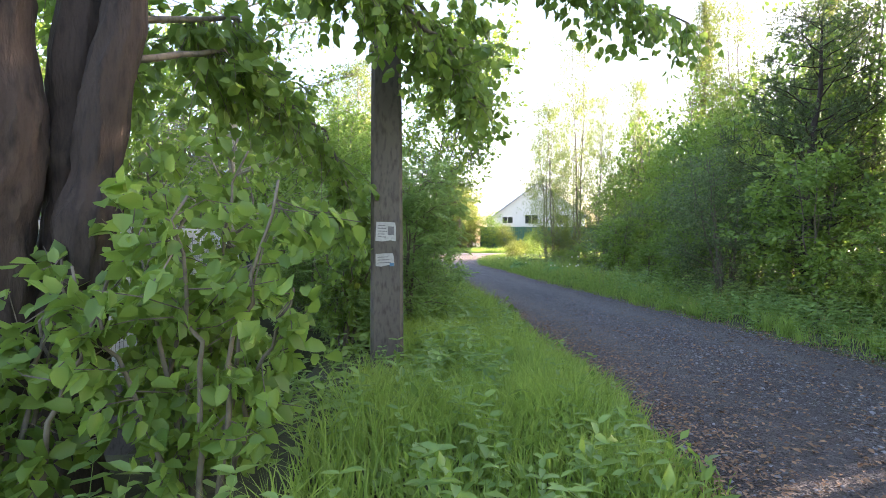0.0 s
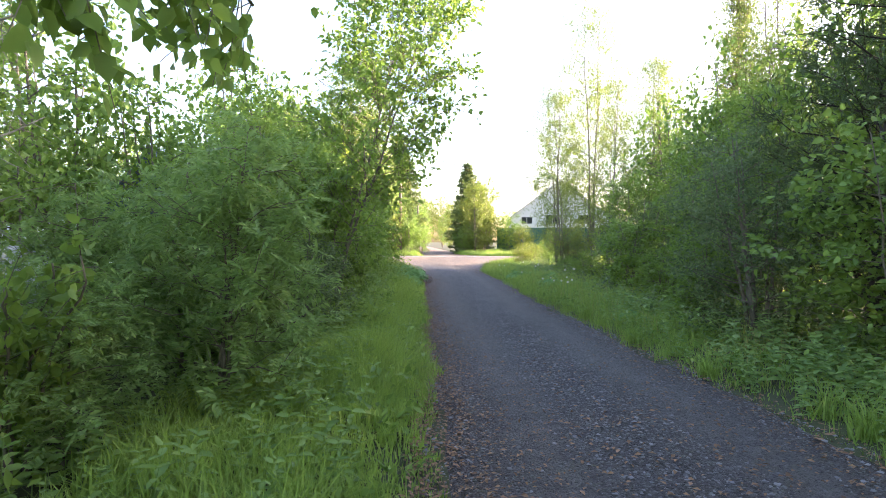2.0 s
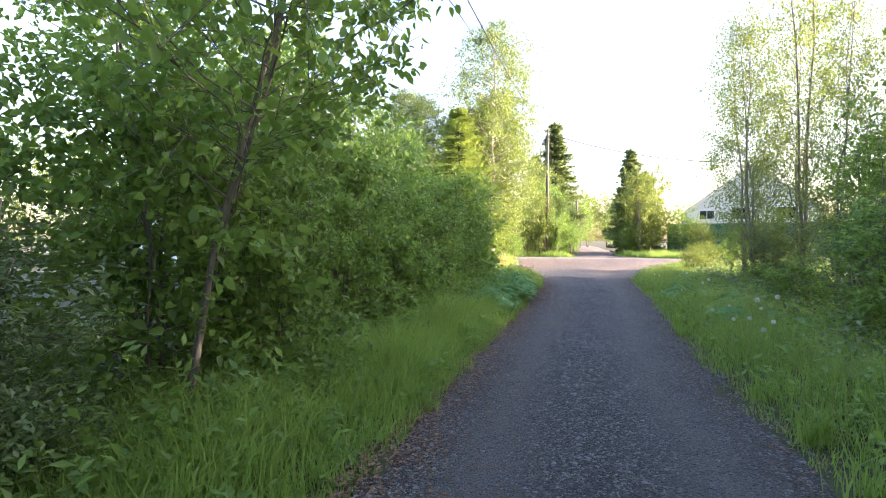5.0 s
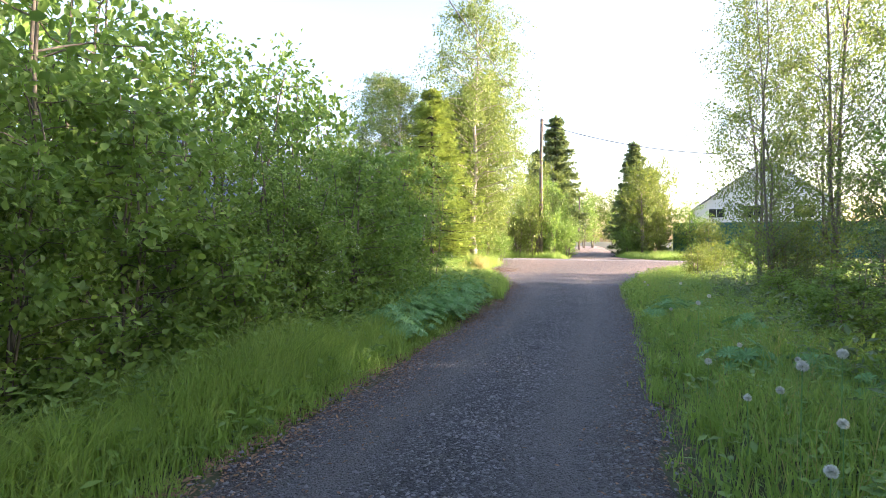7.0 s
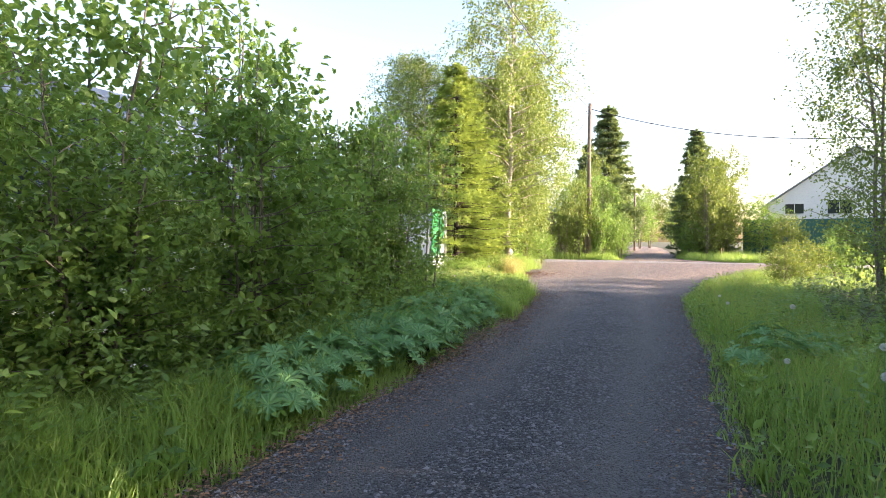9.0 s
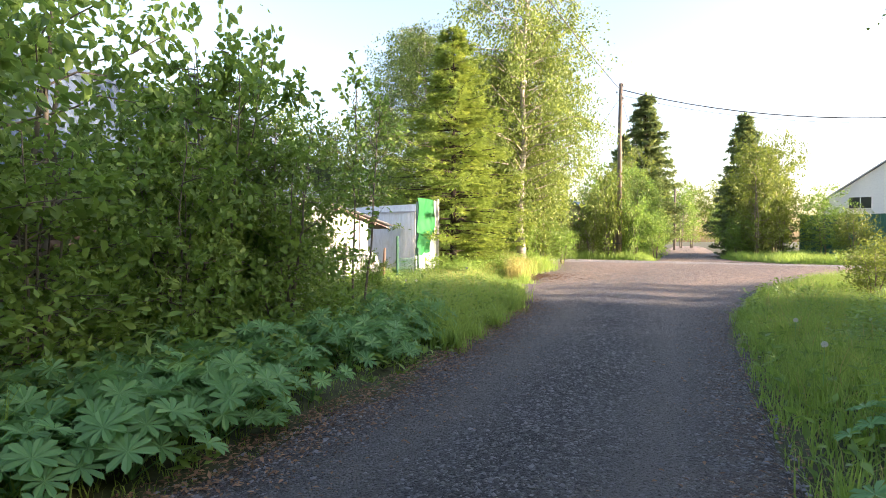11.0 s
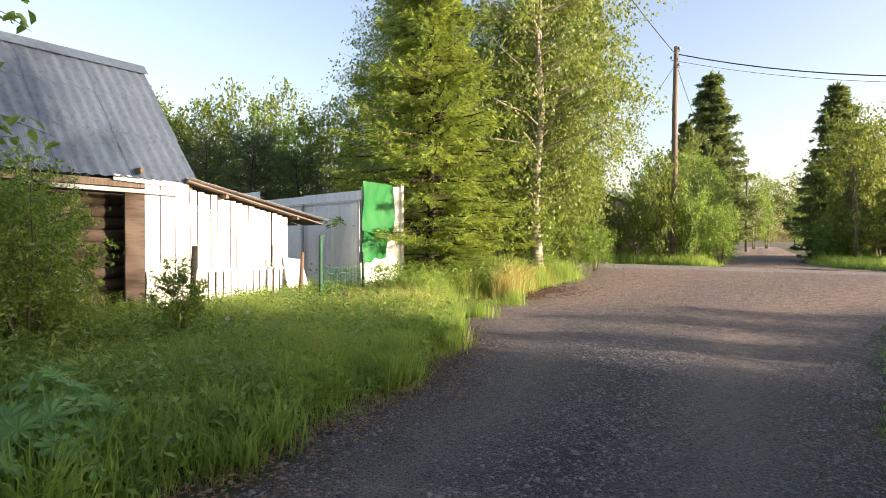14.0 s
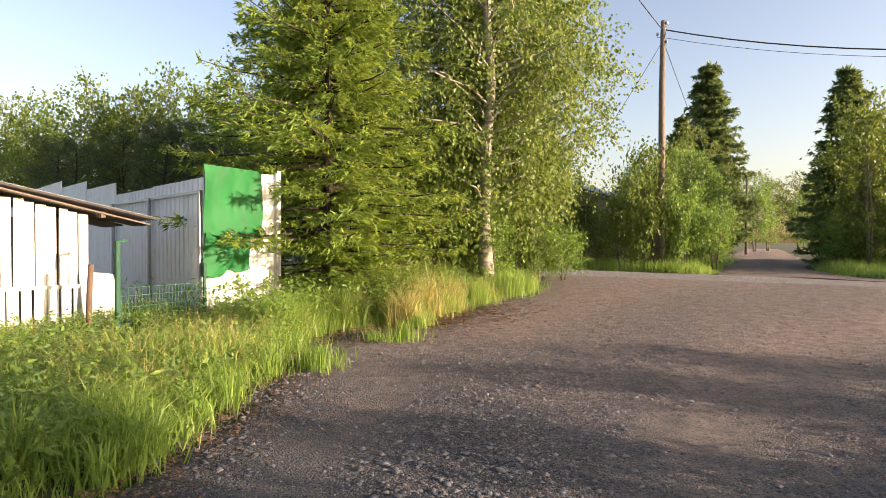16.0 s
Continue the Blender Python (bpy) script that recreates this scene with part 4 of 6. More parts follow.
def siding_wall():
    """The pale garden building behind the first trees, with a wire fence before it."""
    b = thing("garden_building", "pale siding wall of a low building behind a wire fence", "building")
    x, y0, y1 = -3.62, 2.0, 9.75
    piece("wall", Geo().box(x - 1.6, (y0 + y1) / 2, 0.6, 3.1, y1 - y0, 1.75), "siding", b)
    for i in range(11):
        z = -0.27 + i * 0.155
        piece("board", Geo().box(x - 0.03, (y0 + y1) / 2, z + 0.075, 0.03, y1 - y0, 0.148, pose(0, 0, 0), 0.004), "siding", b)
    piece("plinth", Geo().box(x - 0.07, (y0 + y1) / 2, -0.72, 0.16, y1 - y0, 0.92), "foundation", b)
    piece("roof", Geo().box(x - 1.72, (y0 + y1) / 2, 1.49, 3.2, y1 - y0 - 0.1, 0.05, bevel=0.02), "foundation", b)
    f = thing("wire_fence", "wire mesh fence with leaning dark posts before a pale wall", "fence")
    fx = -3.38
    for k, y in enumerate((4.3, 6.85, 9.4)):
        piece("post", Geo().box(0, 0, 0.1, 0.075, 0.075, 2.5, pose(fx + 0.06, y, 0, -3 + k, 4 - 2 * k, 0), 0.008), "metal_dark", f)
    for k in range(20):
        piece("wire", Geo().box(fx, 6.6, -0.28 + k * 0.085, 0.002, 6.4, 0.002), "metal_dark", f)
    g = Geo()
    for k in range(92):
        g.box(fx, 3.4 + k * 0.07, 0.52, 0.0018, 0.0018, 1.65)
    piece("wire_mesh", g, "metal_dark", f)["kind"] = "stuff"


concrete_pole()
wooden_pole()
wire((-5.35, 56.2, 10.75), (-0.53, 5.12, 8.95), 0.9, 0.02, "black overhead cable along the lane")
wire((-5.35, 56.2, 10.75), (26, 60.5, 10.6), 2.9, 0.028, "thick black overhead cable sagging across the road")
wire((-5.35, 56.2, 10.4), (26, 60.5, 10.0), 2.7, 0.01, "thin overhead wire sagging across the road")
wire((-5.35, 56.2, 10.4), (-13, 118, 9.0), 1.2, 0.015, "overhead cable going down the far lane")
wire((-5.35, 56.2, 10.2), (-12.5, 63, 5.5), 0.3, 0.012, "thin service wire to a house")
tagged(piece("lamp_post", Geo().tube([(-7.6, 96, 0), (-7.6, 96, 5), (-7.55, 96, 8.5)], [0.14, 0.12, 0.1], 8), "concrete", smooth=True), "grey concrete pole beside the far lane", "utility pole")
white_shed()
log_cabin()
yard_fence()
tarp()
mesh_panel_fence()
garden_posts()
siding_wall()
green_fence()
gabled_house("house", "white rendered house with a gable and small windows", pose(6.5, 71.5, 0), 12.0, 10, 4.6, 9.0, "plaster", "metal_grey", ((1.9, 4.2, 1.3, 0.8), (5.0, 4.3, 1.6, 1.1), (9, 4.3, 1.6, 1.1)))
gabled_house("house", "small pink rendered house with a blue roof among trees", pose(-15.9, 60.2, 0), 6.7, 8, 3.8, 4.9, "plaster_pink", "roof_blue", ((5.5, 2.9, 0.7, 1.1), (2.0, 2.9, 0.8, 1.1)))

# ---- trees and bushes ----
def blossoms(root, rng, p):
    """Flat white flower heads among the outer leaves."""
    out = p[np.argsort(-(np.hypot(p[:, 0], p[:, 1]) + rng.normal(0, 0.3, len(p))))[: len(p) // 3]]
    c = out[rng.choice(len(out), 130, replace=False)]
    q = (c[:, None] + rng.normal(0, 0.035, (130, 14, 3)) * np.array([1, 1, 0.5])).reshape(-1, 3)
    v, f = leaf_arrays(rng, q, rng.normal(0, 1, (len(q), 3)) * np.array([1, 1, 0.3]), 0.028, 0.9, 0.1, 2.0)
    piece("blossom", fast_mesh("blossom", v, f), "blossom", root, "small white flower heads")


def pinnate(made, leaflets=11, length=0.2):
    """Turns leaf places into rowan leaves of paired leaflets."""
    rng, wood, p, d = made
    d = unit(d + np.array([0, 0, -0.25]))
    s = unit(np.cross(d, rng.normal(0, 0.4, d.shape) + np.array([0, 0, 1])))
    ps, ds = [], []
    for k in range(leaflets):
        u = (k // 2 + 1) / (leaflets // 2 + 1)
        side = 0 if k == leaflets - 1 else (1 if k % 2 else -1)
        ps.append(p + d * (length * u)[..., None] if np.ndim(u) else p + d * length * u)
        ds.append(s * side + d * (0.55 if side else 1.0))
    return rng, wood, np.concatenate(ps), np.concatenate(ds)


bush = [plant("bush", "dense roadside bush with fresh green leaves", "bush", grow(20 + i, 3.3, 1.3, 0.0, bushy, 66, 12, 17, 0.3, 0.12, 0.1, 6, 0.6, 0.045, twig_len=0.45, wood_twigs=False, scatter=0.06), "leaf_bush", 0.1, 0.72, "bark_grey", "roadside bushes", wood_name="stem", leaf_name="foliage", oval=True, gaps=0.42, up=0.65) for i in range(3)]
set_row(bush, (
    (-1.9, 10.2, 0.7, 0.95), (-1.4, 9.6, 0.65, 0.95), (-1.4, 12.9, 0.95, 1.0), (-1.6, 14.5, 1.0, 1.3), (-1.55, 16.0, 1.0, 1.15), (-1.9, 17.4, 1.0, 1.0),
    (-1.75, 18.9, 1.0, 0.92), (-2.1, 20.4, 1.05, 0.93), (-2.0, 21.9, 1.0, 1.0), (-2.4, 23.3, 1.05, 1.0), (-2.6, 24.8, 1.0, 1.22), (-3.5, 25.9, 1.0, 1.2), (-1.0, 13.7, 0.8, 1.2),
    (6.3, 7.4, 0.95, 0.9), (6.6, 9.6, 1.0, 0.9), (5.9, 13.2, 0.9, 0.9), (5.9, 15.6, 0.9, 0.8), (6.0, 18.6, 0.85, 0.8), (5.6, 22.0, 0.7, 0.8), (5.7, 26.2, 0.65, 0.75), (5.9, 5.0, 0.9, 0.9), (-4.75, 30.6, 0.4, 1.3), (-3.3, 28.1, 0.4, 0.9), (-7.3, 29.9, 0.65, 1.0), (-5.8, 29.5, 0.48, 1.0)))
back = plant("bush", "tall leafy bush in the second row of a hedge", "bush", grow(27, 3.6, 1.4, 0.02, bushy, 54, 10, 12, 0.45, 0.15, 0.1, 5, 0.6, 0.07, twig_len=0.5, wood_twigs=False, scatter=0.09), "leaf_bush", 0.1, 0.68, "bark_grey", "roadside bushes", wood_name="stem", leaf_name="foliage", oval=True, gaps=0.2, clump=0.7)
set_row([back], (
    # (8.2, 1.2) and (7.4, -2.2) are unseen, added to shade the lane's start.
    (-3.3, 15.2, 1.2, 1.25), (-3.7, 17.6, 1.1, 0.92), (-4.3, 21.4, 1.1, 0.85), (-4.8, 24.2, 1.15, 0.95), (9.6, 4.4, 1.2, 1.1), (10.6, 9.6, 1.2, 1.1), (10.4, 16.6, 1.2, 1.1), (11.0, 20.8, 1.2, 1.1), (11.0, 25.6, 1.2, 1.1), (11.2, 30.6, 1.2, 1.0), (8.2, 1.2, 1.3, 1.1), (7.4, -2.2, 1.3, 1.1), (10.8, 34.2, 1.0, 1.0), (-3.6, 12.2, 0.85, 0.9), (-4.8, 10.4, 0.7, 0.9),
    (8.6, 12.8, 1.2, 1.1), (8.2, 17.2, 1.1, 1.1), (8.8, 22.8, 1.1, 1.1), (8.6, 7.0, 1.3, 1.1), (-5.4, 12.0, 1.1, 1.0), (-6.5, 20.0, 1.2, 1.0)))
flower = plant("flowering_bush", "tall bush with dark leaves and white blossom", "bush", grow(31, 3.9, 1.4, 0.0, bushy, 70, 14, 18, 0.5, 0.12, 0.1, 6, 0.6, 0.08, twig_len=0.5, wood_twigs=False, scatter=0.06), "leaf_bush", 0.088, 0.6, "bark_grey", "flowering bushes", wood_name="stem", leaf_name="foliage", extra=blossoms, oval=True, gaps=0.36, clump=0.5)
set_row([flower], ((-4.1, 26.7, 0.95, 1.0), (-2.95, 26.5, 0.8, 1.0), (-5.6, 26.4, 1.0, 1.05), (-1.9, 20.0, 0.8, 1.0), (-4.5, 28.3, 0.5, 1.0), (-5.0, 29.1, 0.56, 1.05), (-6.0, 29.2, 0.6, 1.05), (-6.9, 28.2, 0.5, 0.9)))
greyb = plant("bush", "roadside willow bush with narrow grey-green leaves", "bush", grow(35, 3.4, 1.25, 0.0, bushy, 64, 14, 21, 0.45, 0.1, 0.1, 6, 0.6, 0.08, twig_len=0.5, wood_twigs=False), "leaf_grey", 0.08, 0.42, "bark_grey", "roadside bushes", wood_name="stem", leaf_name="foliage", gaps=0.3, clump=0.6)
set_row([greyb], ((6.0, 11.6, 1.0, 0.95), (7.2, 15.0, 1.1, 1.0), (6.8, 20.2, 0.9, 0.95), (7.2, 24.6, 0.9, 0.9), (-0.9, 10.9, 0.7, 0.8), (6.4, 29.6, 0.75, 0.8), (7.4, 32.8, 0.8, 0.8)))
young = [plant("young_tree", "slender young tree with light green leaves", "tree", grow(40 + i, 5.6, 1.4, 0.25, egg, 38, 11, 16, 0.75, 0.05, 0.1, 2, 0.3, 0.06, (0.04, 0), 0.55, wood_twigs=False, scatter=0.05), "leaf_big", 0.092, 0.66, "bark_grey", "young trees", oval=True, gaps=0.25) for i in range(2)]
set_row(young, ((-2.6, 15.8, 0.85, 0.9), (-3.4, 19.3, 0.85, 0.95), (-3.7, 17.5, 0.9, 0.95), (-1.2, 10.8, 0.7, 1.0), (-2.3, 13.6, 1.0, 1.0), (-2.9, 11.4, 0.55, 0.9), (-7.2, 14.0, 0.7, 1.0), (-6.0, 18.5, 0.8, 1.0), (-5.6, 10.4, 1.1, 1.0), (-7.2, 9.0, 1.2, 1.0), (-8.6, 7.0, 1.2, 1.0), (7.2, 13.6, 0.95, 1.0), (8.2, 16.0, 1.05, 1.05), (7.6, 18.4, 0.95, 1.0), (9.2, 10.6, 1.1, 1.05), (8.6, 8.4, 1.0, 1.0), (7.0, 22.4, 0.85, 1.0), (8.4, 20.8, 1.0, 1.0)))
leaner = plant("young_tree", "slender young tree leaning out over the lane", "tree", grow(48, 6.3, 1.75, 0.28, egg, 60, 13, 18, 0.6, 0.0, 0.1, 2, 0.3, 0.036, (0.26, 0.05), 0.6, scatter=0.05), "leaf_big", 0.095, 0.66, "bark_grey", "young trees", oval=True, gaps=0.3)
put(leaner, -0.75, 12.45, first=True)
sapling = plant("sapling", "thin sapling with sparse leaves in front of a cabin", "tree", grow(46, 4.1, 0.8, 0.45, egg, 14, 6, 11, 0.9, 0.0, 0.1, 2, 0.25, 0.03, (0.02, 0), 0.45, scatter=0.05), "leaf_bush", 0.1, 0.62, "bark_grey", "saplings", oval=True)
set_row([sapling], ((-2.85, 27.85, 0.9, 1.0), (-5.2, 28.3, 0.6, 0.9)))
rowan = plant("rowan", "young rowan with feathery paired leaflets", "tree", pinnate(grow(51, 3.4, 1.3, 0.1, bushy, 44, 6, 5, 0.45, 0.2, 0.15, 3, 0.3, 0.045, (0.03, 0), 0.4), 15, 0.3), "leaf_rowan", 0.1, 0.36, "bark_grey", "rowans", up=1.2)
set_row([rowan], ((-0.5, 7.75, 0.78, 0.95), (-1.0, 6.5, 0.6, 0.9), (-1.6, 9.1, 0.85, 1.0), (-0.9, 9.4, 0.7, 0.9), (-1.9, 7.9, 0.8, 1.0)))
slim = [plant("birch", "young birch with small sparse leaves and thin dark trunk", "tree", grow(60 + i, 8.2, 1.7, 0.04, lambda t: max(0.12, egg(t) * (0.75 + 0.5 * (1 - t))), 76, 14, 25, 0.75, 0.08, 0.4, 2, 0.4, 0.06, (0, 0), 0.6, 0.15, False, 0.09), "leaf_birch", 0.062, 0.7, "bark_grey", "young birches", gaps=0.3, clump=0.7) for i in range(2)]
set_row(slim, ((6.3, 33.2, 1.15, 1.1), (5.9, 29.2, 0.95, 1.1), (7.6, 31.0, 1.15, 1.1), (7.3, 26.4, 0.9, 1.1), (8.4, 35.0, 1.05, 1.0), (9.0, 24.0, 0.9, 1.1), (9.8, 18.0, 0.9, 1.0), (9.6, 29.0, 1.1, 1.05), (9.0, 11.8, 0.85, 1.0), (8.2, 14.6, 0.7, 1.0)))
poplar = plant("poplar", "tall narrow poplar with yellow-green sunlit leaves", "tree", grow(66, 12.5, 1.6, 0.15, egg, 80, 14, 18, 1.15, 0.0, 0.1, 1, 0, 0.16, (0, 0), 0.7), "leaf_yellow", 0.09, 0.7, "bark_grey", "poplars")
set_row([poplar], ((12.4, 26.5, 1.0, 1.0), (13.8, 20.0, 0.9, 1.0)))


def conifer(seed, height, radius, low, whorls, per, shoots, droop, trunk_r, shoot=0.16):
    """A spruce: whorls of drooping boughs, each a flat spray of side shoots."""
    rng = np.random.default_rng(seed)
    trunk_geo, wood, lp, ld = Geo(), Geo(), [], []
    ts = np.linspace(0, 1, 8)
    trunk_geo.tube(np.stack([0 * ts, 0 * ts, ts * height], 1), trunk_r * (1 - 0.93 * ts) + 0.006, 9)
    for i in range(whorls):
        t = low + (1 - low) * ((i + 0.3) / whorls) ** 0.95
        for k in range(per):
            az = 6.283 * k / per + i * 1.1 + rng.uniform(-0.35, 0.35)
            length = radius * cone((t - low) / (1 - low)) * rng.uniform(0.55, 1.08)
            z0 = min(height * 0.99, t * height + rng.uniform(-0.03, 0.03) * height)
            h = np.array([math.cos(az), math.sin(az), 0])
            side = np.array([-math.sin(az), math.cos(az), 0])
            ss = np.linspace(0, 1, 5)
            path = np.array([0, 0, z0]) + np.outer(ss, h) * length + np.outer(0.15 * ss - droop * ss ** 1.6 + 0.14 * ss ** 4, [0, 0, length])
            wood.tube(path, (0.012 + 0.012 * length) * (1 - 0.9 * ss) + 0.003, 4, False)
            m = int(shoots * (0.25 + length / radius))
            u = rng.uniform(0.12, 1, m)
            base = np.stack([np.interp(u, ss, path[:, c]) for c in range(3)], 1)
            reach = (0.32 * length * (1.08 - u) + 0.08)[:, None] * rng.uniform(0.1, 1.0, (m, 1))
            sg = rng.choice([-1, 1], (m, 1))
            d = side * sg * 0.75 + h * 0.8 + rng.normal(0, 0.2, (m, 3)) + np.array([0, 0, -0.15])
            lp.append(base + (side * sg + h * 0.5) * reach + rng.normal(0, 0.03, (m, 3)) - np.array([0, 0, 1]) * reach * 0.35)
            ld.append(d)
    lp.append(np.stack([rng.normal(0, 0.03, 60), rng.normal(0, 0.03, 60), height * (1 - 0.1 * rng.uniform(0, 1, 60))], 1))
    ld.append(rng.normal(0, 0.6, (60, 3)) + np.array([0, 0, 1]))
    p, d = np.concatenate(lp), unit(np.concatenate(ld))
    p, d = np.repeat(p, 3, 0), np.repeat(d, 3, 0)
    return rng, [(trunk_geo, wood)], p + rng.normal(0, 0.02, p.shape), d + rng.normal(0, 0.42, d.shape)


spruce = plant("spruce", "young spruce with bright fresh green shoots", "tree", conifer(71, 9.2, 3.6, 0.11, 30, 8, 165, 0.3, 0.13), "needle_fresh", 0.15, 0.2, "bark", "spruces", up=0.6, gaps=0.22, clump=0.9)
set_row([spruce], ((-7.5, 39.1, 1.0, 1.0), (-6.3, 38.6, 0.3, 0.9)))
dark = plant("spruce", "tall dark spruce with layered boughs", "tree", conifer(72, 17.5, 5.0, 0.04, 44, 7, 60, 0.32, 0.25), "needle_dark", 0.5, 0.3, "bark", "dark spruces", up=0.8, gaps=0.2, clump=1.6)
set_row([dark], ((-9.6, 87.5, 1.0, 1.02), (1.1, 67.2, 0.58, 1.0), (2.4, 74, 0.5, 1.0), (-13, 92, 0.8, 1.0)))
pine = plant("pine", "small pine with dark grey-green needles", "tree", grow(75, 7.4, 2.1, 0.1, lambda t: 1 - 0.6 * t, 56, 13, 22, 0.45, -0.1, -0.2, 1, 0, 0.13, (0, 0), 0.55, scatter=0.06), "needle_pine", 0.14, 0.18, "bark", "pines")
set_row([pine], ((7.4, 11.2, 0.95, 0.82), (10.4, 14.6, 1.0, 0.9), (-19.5, 41.5, 1.15, 0.85), (-23.5, 42.0, 1.2, 0.85), (-17.2, 42.4, 1.0, 0.85), (-21.6, 43.0, 1.2, 0.9), (-26.5, 40.8, 1.1, 0.9), (-30.5, 41.6, 1.2, 0.9)))
birch = [plant("birch", "tall weeping birch in warm evening sun", "tree", grow(80 + i, 15.5 - 1.5 * i, 3.6, 0.13 + 0.07 * i, egg, 112, 17, 29, 0.55, 0.25, 0.9, 1, 0, 0.17, (0.02, 0), 1.1, 0.5, False, 0.13), "leaf_birch", 0.118, 0.7, "bark_birch", "weeping birches", gaps=0.25, clump=1.1) for i in range(2)]
set_row(birch, ((-7.0, 44.6, 1.12, 0.92), (-13.5, 45.0, 0.9, 1.0), (-8.7, 48.6, 0.8, 0.95), (-7.1, 47.6, 0.95, 1.0), (-11.2, 43.0, 0.7, 1.0), (-9.4, 45.8, 0.9, 0.95)))
broad = [plant("tree", "broad leafy tree lit by low sun", "tree", grow(90 + i, 8.0, 2.9, 0.08, egg, 60, 10, 15, 0.55, 0.1, 0.2, 2, 0.5, 0.11, (0, 0), 0.9, wood_twigs=False, scatter=0.13), "leaf_yellow" if i else "leaf_bush", 0.19, 0.7, "bark_grey", "background trees", gaps=0.2, clump=1.3) for i in range(2)]
set_row([broad[0]], (
    (-7.6, 71.0, 0.9, 1.0), (-11.5, 76, 1.0, 1.15), (-8.8, 80, 1.0, 1.0), (-15.8, 57.5, 0.75, 0.8), (-17.5, 55, 1.0, 1.0), (-9.6, 118, 1.4, 1.0), (-2.5, 108, 1.0, 1.0), (-11.2, 84, 0.9, 1.0), (-14, 124, 1.6, 1.0),
    # (19.5, -7) to (21, 29.5): unseen trees added to stop sun reaching the lane.
    (22, 64.5, 1.0, 0.7), (13, 8, 1.0, 1.1), (15.5, 14, 1.1, 1.1), (14.5, 22, 1.0, 1.1), (16, 30, 1.1, 1.0), (13.5, 35.5, 0.95, 1.0), (19, 35.5, 1.1, 1.0), (12.5, 2, 1.1, 1.1), (-9.5, 10, 1.0, 0.9), (-9, 3, 1.1, 1.0), (6.5, -7, 1.0, 1.0), (24, 34.5, 1.2, 0.9), (19.5, -7, 1.1, 1.1), (20, -2, 1.1, 1.0), (18.5, 3, 1.1, 1.1), (19.5, 7.5, 1.1, 1.05), (20, 11.5, 1.15, 1.0), (19, 16, 1.1, 1.05), (20, 20.5, 1.1, 1.1), (19.5, 25, 1.15, 1.0), (21, 29.5, 1.1, 1.0), (5.8, 64.6, 0.7, 0.9), (-16.5, 46.5, 0.85, 0.9), (-22, 47, 1.1, 0.95), (-8.4, 46.6, 0.52, 1.0), (-9.9, 45.2, 0.5, 1.0), (-7.2, 45.4, 0.38, 1.0), (-6.9, 47.6, 0.36, 0.9), (-11.8, 42.4, 0.5, 1.0), (-25, 46.5, 1.15, 1.0), (-42, 46, 1.4, 1.0), (-10.2, 80, 1.1, 1.1), (-8.6, 73.5, 1.05, 1.0)))
set_row([broad[1]], (
    (2.0, 62.9, 0.74, 1.35), (3.4, 64.6, 0.6, 1.2), (-6.9, 66.6, 0.62, 1.0), (-7.6, 74.5, 0.7, 1.0), (-10.2, 77.5, 0.9, 1.1), (-11.5, 100, 1.3, 1.0), (-9, 127, 1.6, 0.9), (-5, 124, 1.5, 0.9), (-1.0, 90, 1.0, 1.0), (-27, 48, 1.2, 1.1), (-19, 49, 1.1, 1.0), (-33, 45, 1.3, 0.9), (-38, 43, 1.2, 0.85), (-19, 68, 1.2, 1.1), (-9.0, 69.5, 0.8, 1.0), (30, 71, 1.2, 0.8), (-37, 46.5, 1.4, 1.0), (-33, 47, 1.3, 0.95), (-29.5, 46, 1.25, 1.05), (-20.3, 46.5, 1.1, 0.95), (-48, 46, 1.5, 1.0), (-57, 47, 1.5, 1.05), (-9.4, 76, 1.1, 1.1), (-5.3, 60.6, 0.5, 1.0), (-6.8, 60.2, 0.5, 1.0), (-8.3, 61.2, 0.5, 1.1), (-5.9, 63.6, 0.65, 1.1), (3.0, 66.4, 0.95, 1.1), (1.9, 65.4, 0.6, 1.2)))
shrub = [plant("shrub", "low leafy shrub at the roadside", "bush", grow(100 + i, 2.4, 1.3, 0.05, egg, 40, 9, 13, 0.6, 0.1, 0.1, 5, 0.5, 0.07, (0, 0), 0.5, wood_twigs=False, scatter=0.1), "leaf_yellow" if i else "leaf_bush", 0.11, 0.65, "bark_grey", "roadside shrubs", wood_name="stem", leaf_name="foliage") for i in range(2)]
set_row(shrub, ((-5.0, 61.5, 1.1, 1.3), (-6.9, 61.0, 1.2, 1.3), (-6.4, 48.4, 0.6, 0.8), (-8.0, 45.6, 0.8, 1.0), (-8.6, 44.2, 0.9, 1.1), (-7.6, 47.2, 1.1, 1.1), (-9.4, 46.6, 1.1, 1.2), (-9.2, 44.9, 1.2, 1.1), (-9.4, 41.6, 1.0, 1.0), (-8.9, 43.0, 1.1, 1.1), (-8.9, 47.9, 1.3, 1.3), (5.4, 38.6, 0.5, 0.7), (6.6, 40.6, 0.6, 0.7), (4.6, 36.2, 0.45, 0.7), (-7.3, 72, 1.0, 1.0), (-10.7, 58.9, 0.95, 1.2), (-7.0, 59.3, 1.1, 1.3), (-5.9, 56.2, 0.95, 1.35), (-4.5, 56.5, 0.85, 1.25), (-7.3, 57.0, 0.75, 1.2), (-3.4, 57.4, 0.7, 1.1), (-9.0, 58.7, 0.7, 0.95), (-12.6, 58.6, 1.2, 1.3), (-9.2, 85.5, 1.2, 1.0), (-7.9, 78, 1.0, 1.1), (-8.4, 84, 1.1, 1.1), (0.9, 63.8, 0.9, 0.8), (7.0, 62.2, 0.8, 0.9), (10.2, 62, 0.8, 0.8), (-8.9, 66.5, 1.0, 1.1), (-11.5, 44.6, 1.0, 1.2)))


